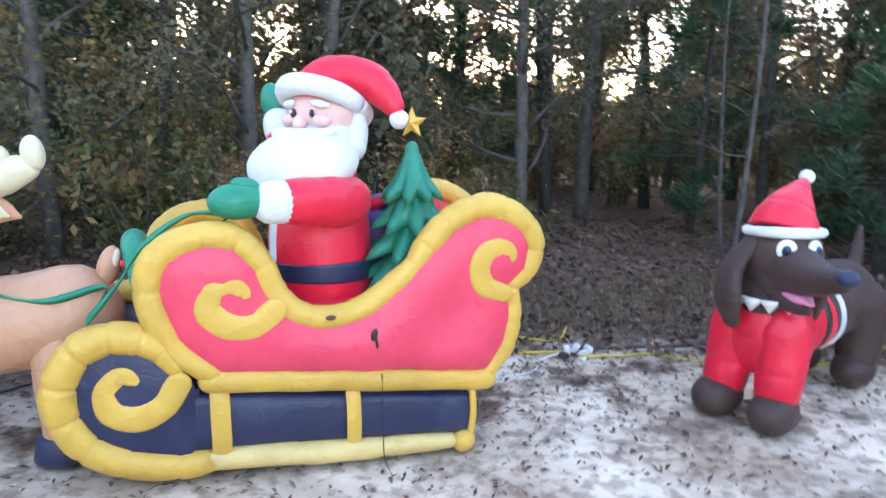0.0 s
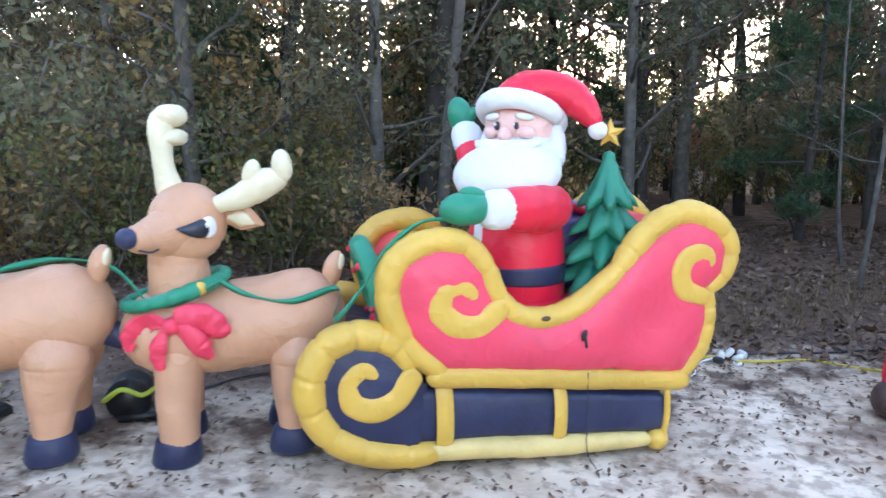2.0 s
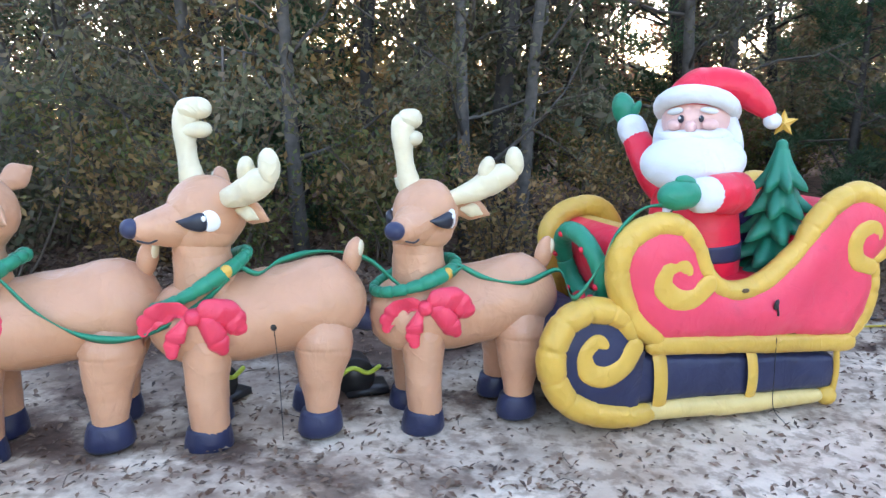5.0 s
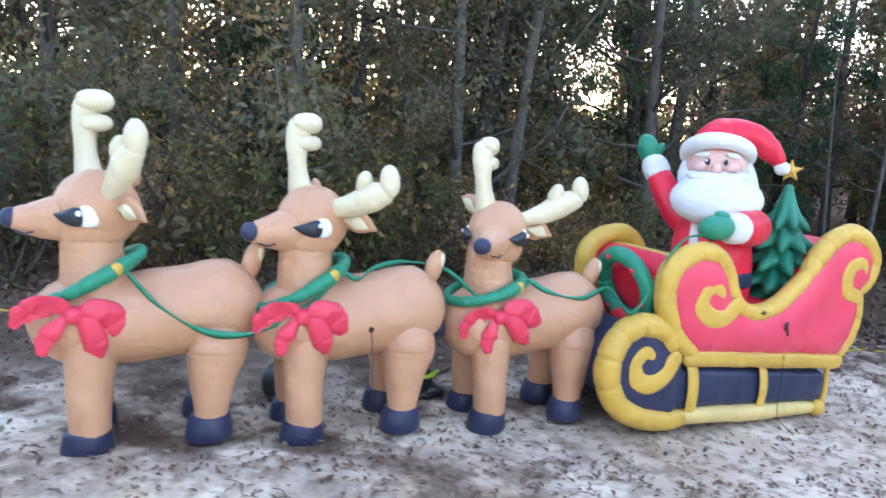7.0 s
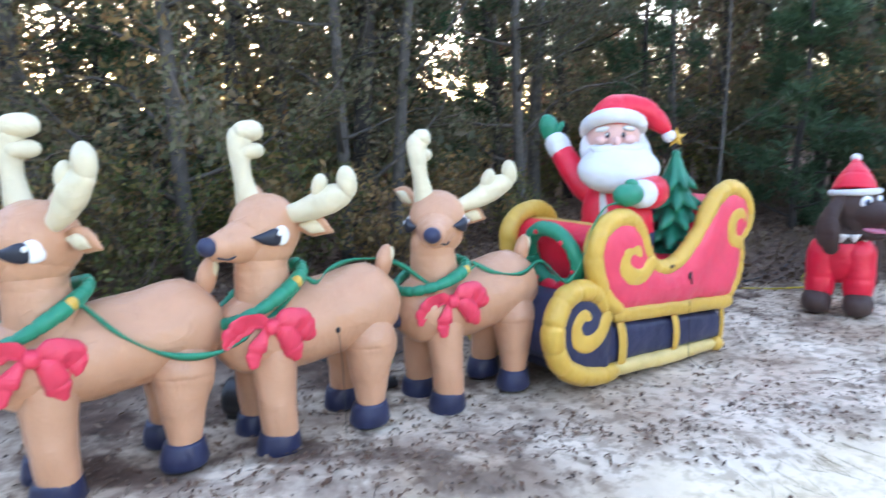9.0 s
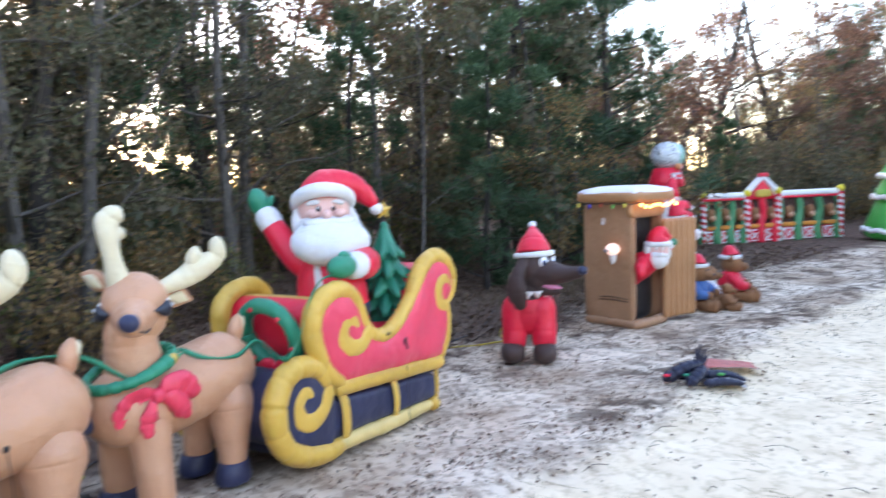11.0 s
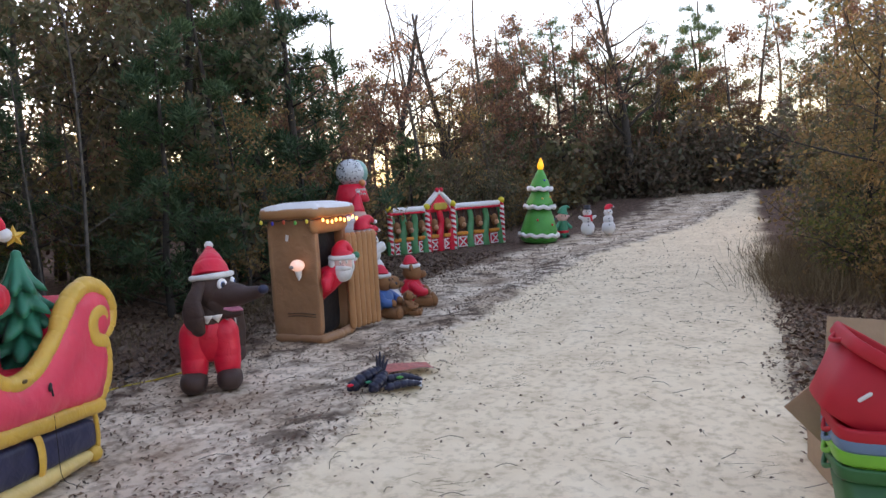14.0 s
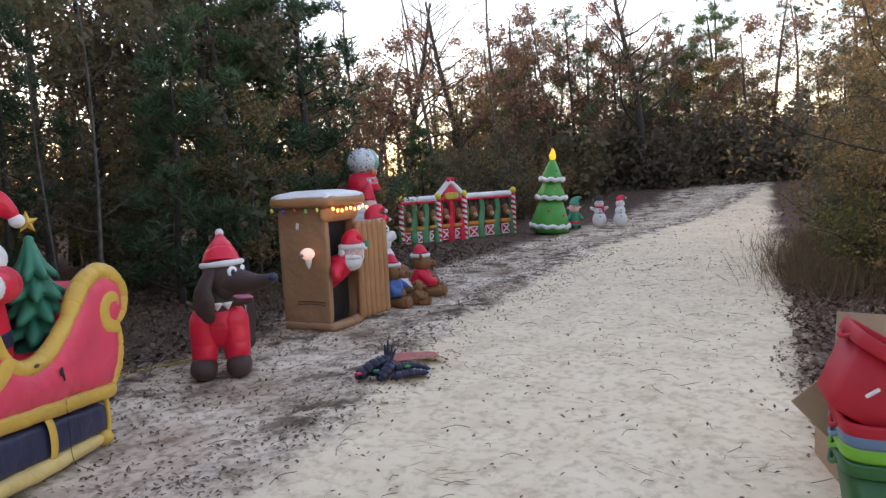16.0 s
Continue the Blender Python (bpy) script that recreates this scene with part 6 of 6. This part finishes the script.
for k, (x, y, s) in enumerate(((-2.6, 5.7, 1.0), (-3.9, 5.3, 1.0), (-4.9, 5.5, 1.1), (-5.9, 5.0, 1.1), (-6.9, 5.6, 1.2), (-8.0, 5.2, 1.2), (-1.6, 6.0, 0.9), (-4.4, 6.4, 1.2), (-6.3, 6.6, 1.3), (-2.9, 6.9, 1.2), (-0.6, 7.2, 1.0), (-7.6, 6.8, 1.3), (-9.2, 6.0, 1.3), (0.6, 7.8, 0.8))):
    plant("shrub", k, x, y, s)
for kd, v, x, y, s in (("oak", 3, 4.6, 9.8, 1.0), ("oak", 3, -6.5, 7.4, 1.1), ("pine", 0, 0.2, 11.5, 1.3), ("oak", 0, -1.0, 10.2, 1.2), ("oak", 3, 1.6, 10.8, 1.05), ("oak", 3, -5.2, 7.8, 1.1), ("oak", 3, -2.4, 8.2, 1.1), ("oak", 2, 5.5, 9.6, 1.1)):
    plant(kd, v, x, y, s)
rr = random.Random(21)
# the wood behind the display
for k in range(72):
    x, y = rr.uniform(-15, 9), rr.uniform(7.0, 20)
    if y < 8 and -1 < x < 4 or y > 8.5 and k % 3 and -1.2 < x - 0.1 * y < 1.6:
        continue
    kind = rr.choice(["oak", "oak", "oak", "tan", "rust", "bare", "pine"])
    plant(kind, rr.randrange(3), x, y, rr.uniform(0.75, 1.2))
for k in range(46):
    plant("shrub", rr.randrange(4), rr.uniform(-16, 8), rr.uniform(8.5, 18), rr.uniform(0.9, 1.5))
# along the track, far side of the clearing
for k in range(46):
    x = rr.uniform(8, 32)
    y = 7.4 + rr.uniform(0, 7) - max(0, x - 16) * 0.2
    kind = rr.choice(["rust", "rust", "oak", "bare", "tan", "pine", "rust"])
    plant(kind, rr.randrange(3), x, y, rr.uniform(0.62, 0.98))
for k in range(42):
    x = rr.uniform(8.5, 30)
    y = 7.1 + rr.uniform(0, 3) - max(0, x - 16) * 0.2
    plant("shrub", rr.choice([2, 3]), x, y, rr.uniform(0.9, 1.7))
# the bend at the far end
for k in range(32):
    x, y = rr.uniform(30, 44), rr.uniform(-14, 6)
    plant(rr.choice(["rust", "oak", "tan", "pine", "rust"]), rr.randrange(3), x, y, rr.uniform(0.8, 1.15))
for k in range(28):
    plant("shrub", rr.choice([2, 3]), rr.uniform(30, 36), rr.uniform(-8, 5), rr.uniform(1.4, 2.3))
# the other side of the track
for kd, v, x, y, s in (("tan", 2, 6.3, -3.4, 0.85), ("tan", 1, 10.8, -3.2, 0.7), ("oak", 2, 12.5, -4.0, 0.6), ("tan", 2, 5.0, -4.2, 0.9), ("oak", 0, 15, -4.2, 0.6), ("tan", 2, 8, -5.0, 0.9), ("rust", 0, 18, -4.5, 0.9), ("oak", 1, 22, -5, 0.8), ("tan", 2, 7.2, -2.9, 0.62), ("tan", 1, 8.2, -2.5, 0.75), ("oak", 2, 9.8, -2.9, 0.65), ("tan", 1, 5.9, -2.9, 0.6)):
    plant(kd, v, x, y, s)
for k, (x, y, s) in enumerate(((6.4, -2.5, 0.8), (7.4, -2.3, 0.9), (5.7, -3.3, 1.0), (8.6, -2.4, 1.1), (10, -2.6, 1.2), (7.2, -3.4, 1.3), (5.0, -4.0, 0.9), (11.6, -2.8, 1.4), (13.5, -3.0, 1.5), (16, -3.4, 1.6), (19, -3.8, 1.7), (9.2, -3.6, 1.5))):
    plant("shrub", (2, 0, 2, 3)[k % 4], x, y, s)
for k in range(20):
    x, y = rr.uniform(6, 30), rr.uniform(-13, -6)
    plant(rr.choice(["tan", "oak", "rust", "bare"]), rr.randrange(3), x, y, rr.uniform(0.7, 1.0))
# unseen trees added to close the place behind the walker and block its skylight
for k in range(34):
    a = rr.uniform(2.75, 5.15)
    d = rr.uniform(9.5, 15)
    plant(rr.choice(["oak", "oak", "pine", "tan"]), rr.randrange(3), -3 + d * math.cos(a), -2 + d * math.sin(a), rr.uniform(0.8, 1.1))
for k in range(22):
    a = 2.7 + 2.5 * k / 22
    d = rr.uniform(9, 12)
    plant("shrub", rr.randrange(4), -3 + d * math.cos(a), -2 + d * math.sin(a), rr.uniform(1.2, 1.8))

# distant undergrowth and woods, too thick to count
def far_wood():
    n = 95000
    a = RG.uniform(-0.75, 3.5, n)
    d = RG.uniform(23, 42, n)
    x, y = -1 + d * np.cos(a), 2 + d * np.sin(a)
    ok = ~((x > 8) & (np.abs(y) < 4.5) & (x < 36))
    top = 3.0 + 0.9 * np.sin(a * 9) + 0.7 * np.sin(a * 23 + 1)
    top = top + np.clip((a - 0.8) * 8, 0, 1) * 1.5
    top = top - 1.9 * np.exp(-((a - 1.44) / 0.16) ** 2)
    z = RG.uniform(0, 1, n) ** 1.15 * np.maximum(top, 1.2)
    C = np.column_stack([x, y, z])[ok]
    A, B = leaf_axes(len(C), 0.18, 0.10)
    o = new("far_undergrowth", quads_mesh("far_undergrowth", C, A, B, L_OAK))
    tagged(o, "dense dim undergrowth deep in the wood", "undergrowth", kind="stuff")
    n = 30000
    x, y = RG.uniform(26.5, 35, n), RG.uniform(-3.0, 9.5, n)
    x += np.maximum(0, 2 - y) * 0.5
    x -= np.maximum(0, y - 4) * 0.5
    z = RG.uniform(0, 1, n) ** 1.25 * (2.9 + 0.7 * np.sin(y * 1.7) + 0.5 * np.sin(y * 4.1 + x)) + 0.55
    A, B = leaf_axes(n, 0.13, 0.07)
    o = new("bend_undergrowth", quads_mesh("bend_undergrowth", np.column_stack([x, y, z]), A, B, L_DIM))
    tagged(o, "dense grey-brown brush at the bend of the track", "undergrowth", kind="stuff")
    g = G()
    for k in range(110):
        t, r = rr.uniform(-0.7, 3.5), rr.uniform(20, 40)
        px, py = -1 + r * math.cos(t), 2 + r * math.sin(t)
        if px > 6 and abs(py) < 5:
            continue
        h = rr.uniform(5, 9)
        g.tube([(px, py, -0.1), (px + rr.gauss(0, 0.1), py, h * 0.5), (px + rr.gauss(0, 0.3), py, h)], [rr.uniform(0.05, 0.14), 0.06, 0.02], BARK_D, 6, 8, ends=False)
    tagged(part("far_trunks", g), "thin dark trunks deep in the wood", "far woods", kind="stuff")


far_wood()


# fallen leaves, twigs and dry grass
def scatter(n, xr, yr, keep, size, name, mat, label, flat=0.35):
    x, y = RG.uniform(*xr, n), RG.uniform(*yr, n)
    k = RG.uniform(0, 1, n) < np.array([keep(a, b) for a, b in zip(x, y)])
    x, y = x[k], y[k]
    m = len(x)
    z = np.array([gz(a, b) + 0.018 * noise.noise((a * 1.3, b * 1.3, 0)) + 0.012 * noise.noise((a * 4, b * 4, 3)) + (min(1, (b - 5) / 3) * 0.10 * noise.noise((a * 0.5, b * 0.5, 7)) if b > 5 else 0) for a, b in zip(x, y)]) + 0.012
    az = RG.uniform(0, 6.283, m)
    s = RG.uniform(0.5, 1.2, m) * size
    A = np.column_stack([np.cos(az), np.sin(az), RG.normal(0, flat, m)]) * s[:, None]
    B = np.column_stack([-np.sin(az), np.cos(az), RG.normal(0, flat, m)]) * s[:, None] * 0.5
    o = new(name, quads_mesh(name, np.column_stack([x, y, z]), A, B, mat))
    tagged(o, label, "leaves", kind="stuff")


def dens(x, y):
    c = noise.noise((x * 0.8, y * 0.8, 5.0))
    f = noise.noise((x * 2.6, y * 2.6, 9.0))
    if y > 4.2:
        return 1.0
    if y > 1.5:
        b = math.exp(-((y - verge(x) - 0.32 - 0.15 * c) / 0.3) ** 2)
        return max(0.0, 0.30 + (0.22 if x < -1.5 else (0.0 if x < 3 else -0.12)) + 0.2 * c + 0.36 * max(0, f) + 1.1 * b * max(0, 0.45 + f) + 0.4 * max(0, (y - 3.0)))
    if y < -1.1 + 0.3 * c and x > 2.0:
        return 0.9
    return 0.24 * max(0.0, 0.45 + c + f) if x < -1.0 and y > 0.2 else 0.05


scatter(90000, (-9, 11), (-3.8, 5.2), dens, 0.019, "leaf_litter", L_LITTER, "brown fallen leaves scattered on the sand")
scatter(26000, (-12, 12), (4.2, 10.5), lambda x, y: 1.0, 0.042, "forest_leaf_litter", L_LITTER, "thick brown fallen leaves under the trees", 0.5)
scatter(20000, (8, 26), (-3, 7.5), lambda x, y: 0.05 if -0.9 < y < verge(x) else (0.2 if y < 4.6 else 0.6), 0.034, "far_leaf_litter", L_LITTER, "brown fallen leaves along the track")
scatter(24000, (0.8, 9), (-5, -1.2), lambda x, y: min(1, max(0, (-0.95 - 0.3 * noise.noise((x, 0, 2)) - y) * 2.2)) * (1 if x > 2.2 else max(0, x - 1.2)), 0.034, "verge_leaf_litter", L_LITTER, "thick brown fallen leaves on the verge", 0.5)


def grass(n, spots, h, name, label):
    C, A, B = [], [], []
    for k in range(n):
        sx, sy, r = spots[k % len(spots)]
        x, y = sx + RG.normal() * r, sy + RG.normal() * r * 0.6
        d = np.array([RG.normal() * 0.45, RG.normal() * 0.45, 1.0])
        d /= np.linalg.norm(d)
        l = h * RG.uniform(0.5, 1.2) / 2
        C.append((x + d[0] * l, y + d[1] * l, gz(x, y) + d[2] * l - 0.01))
        A.append(d * l)
        b = np.cross(d, rand_dirs(1)[0])
        B.append(b / np.linalg.norm(b) * 0.0035)
    o = new(name, quads_mesh(name, np.array(C), np.array(A), np.array(B), L_GRASS))
    tagged(o, label, "grass", kind="stuff")


grass(5200, [(7.2, -1.55, 0.55), (8.3, -1.7, 0.6), (6.6, -1.9, 0.5), (9.6, -1.8, 0.7), (11.5, -2, 0.9), (7.5, -2.3, 0.7)], 0.42, "dry_grass", "tawny dry grass tufts at the bend of the track")
grass(3600, [(-1 + 0.9 * k, 5.4 + 0.5 * math.sin(k * 2.1), 0.5) for k in range(11)], 0.22, "wood_edge_grass", "thin dry grass at the edge of the wood")
g = G()
for k in range(900):
    x, y = rr.uniform(-5, 9), rr.uniform(-2.4, 5.0)
    if noise.noise((x * 0.7, y * 0.7, 31)) + rr.uniform(-0.5, 0.5) < 0.0:
        continue
    t, l = rr.gauss(2.7, 0.7) if rr.random() < 0.6 else rr.uniform(0, 6.28), rr.uniform(0.04, 0.24)
    z = gz(x, y) + 0.012
    g.tube([(x, y, z), (x + l * 0.5 * math.cos(t), y + l * 0.5 * math.sin(t), z + 0.012), (x + l * math.cos(t + 0.3), y + l * math.sin(t + 0.3), z)], 0.002, TWIG, 4, 5, ends=False)
tagged(part("fallen_twigs", g), "thin brown twigs and pine straw on the sand", "twigs", kind="stuff")

# pine straw in loose drifts on the track
def straw():
    C, A, B = [], [], []
    for k in range(46):
        cx, cy = rr.uniform(-2.2, 3.2), rr.uniform(-1.7, 1.5)
        if k < 14:
            cx, cy = rr.uniform(-1.0, 0.9), rr.uniform(-1.5, -0.7)
        head = rr.gauss(-1.35, 0.35)
        for j in range(rr.randint(3, 13)):
            x, y = cx + rr.gauss(0, 0.12), cy + rr.gauss(0, 0.09)
            t, l = head + rr.gauss(0, 0.35), rr.uniform(0.05, 0.12)
            C.append((x, y, gz(x, y) + 0.012 + 0.018 * noise.noise((x * 1.3, y * 1.3, 0)) + 0.012 * noise.noise((x * 4, y * 4, 3)) + rr.uniform(0, 0.012)))
            A.append((math.cos(t) * l, math.sin(t) * l, rr.gauss(0, 0.006)))
            B.append((-math.sin(t) * 0.0016, math.cos(t) * 0.0016, 0.0006))
    o = new("pine_straw", quads_mesh("pine_straw", np.array(C), np.array(A), np.array(B), L_GRASS))
    tagged(o, "loose drifts of long brown pine straw on the sand", "pine straw", kind="stuff")


straw()
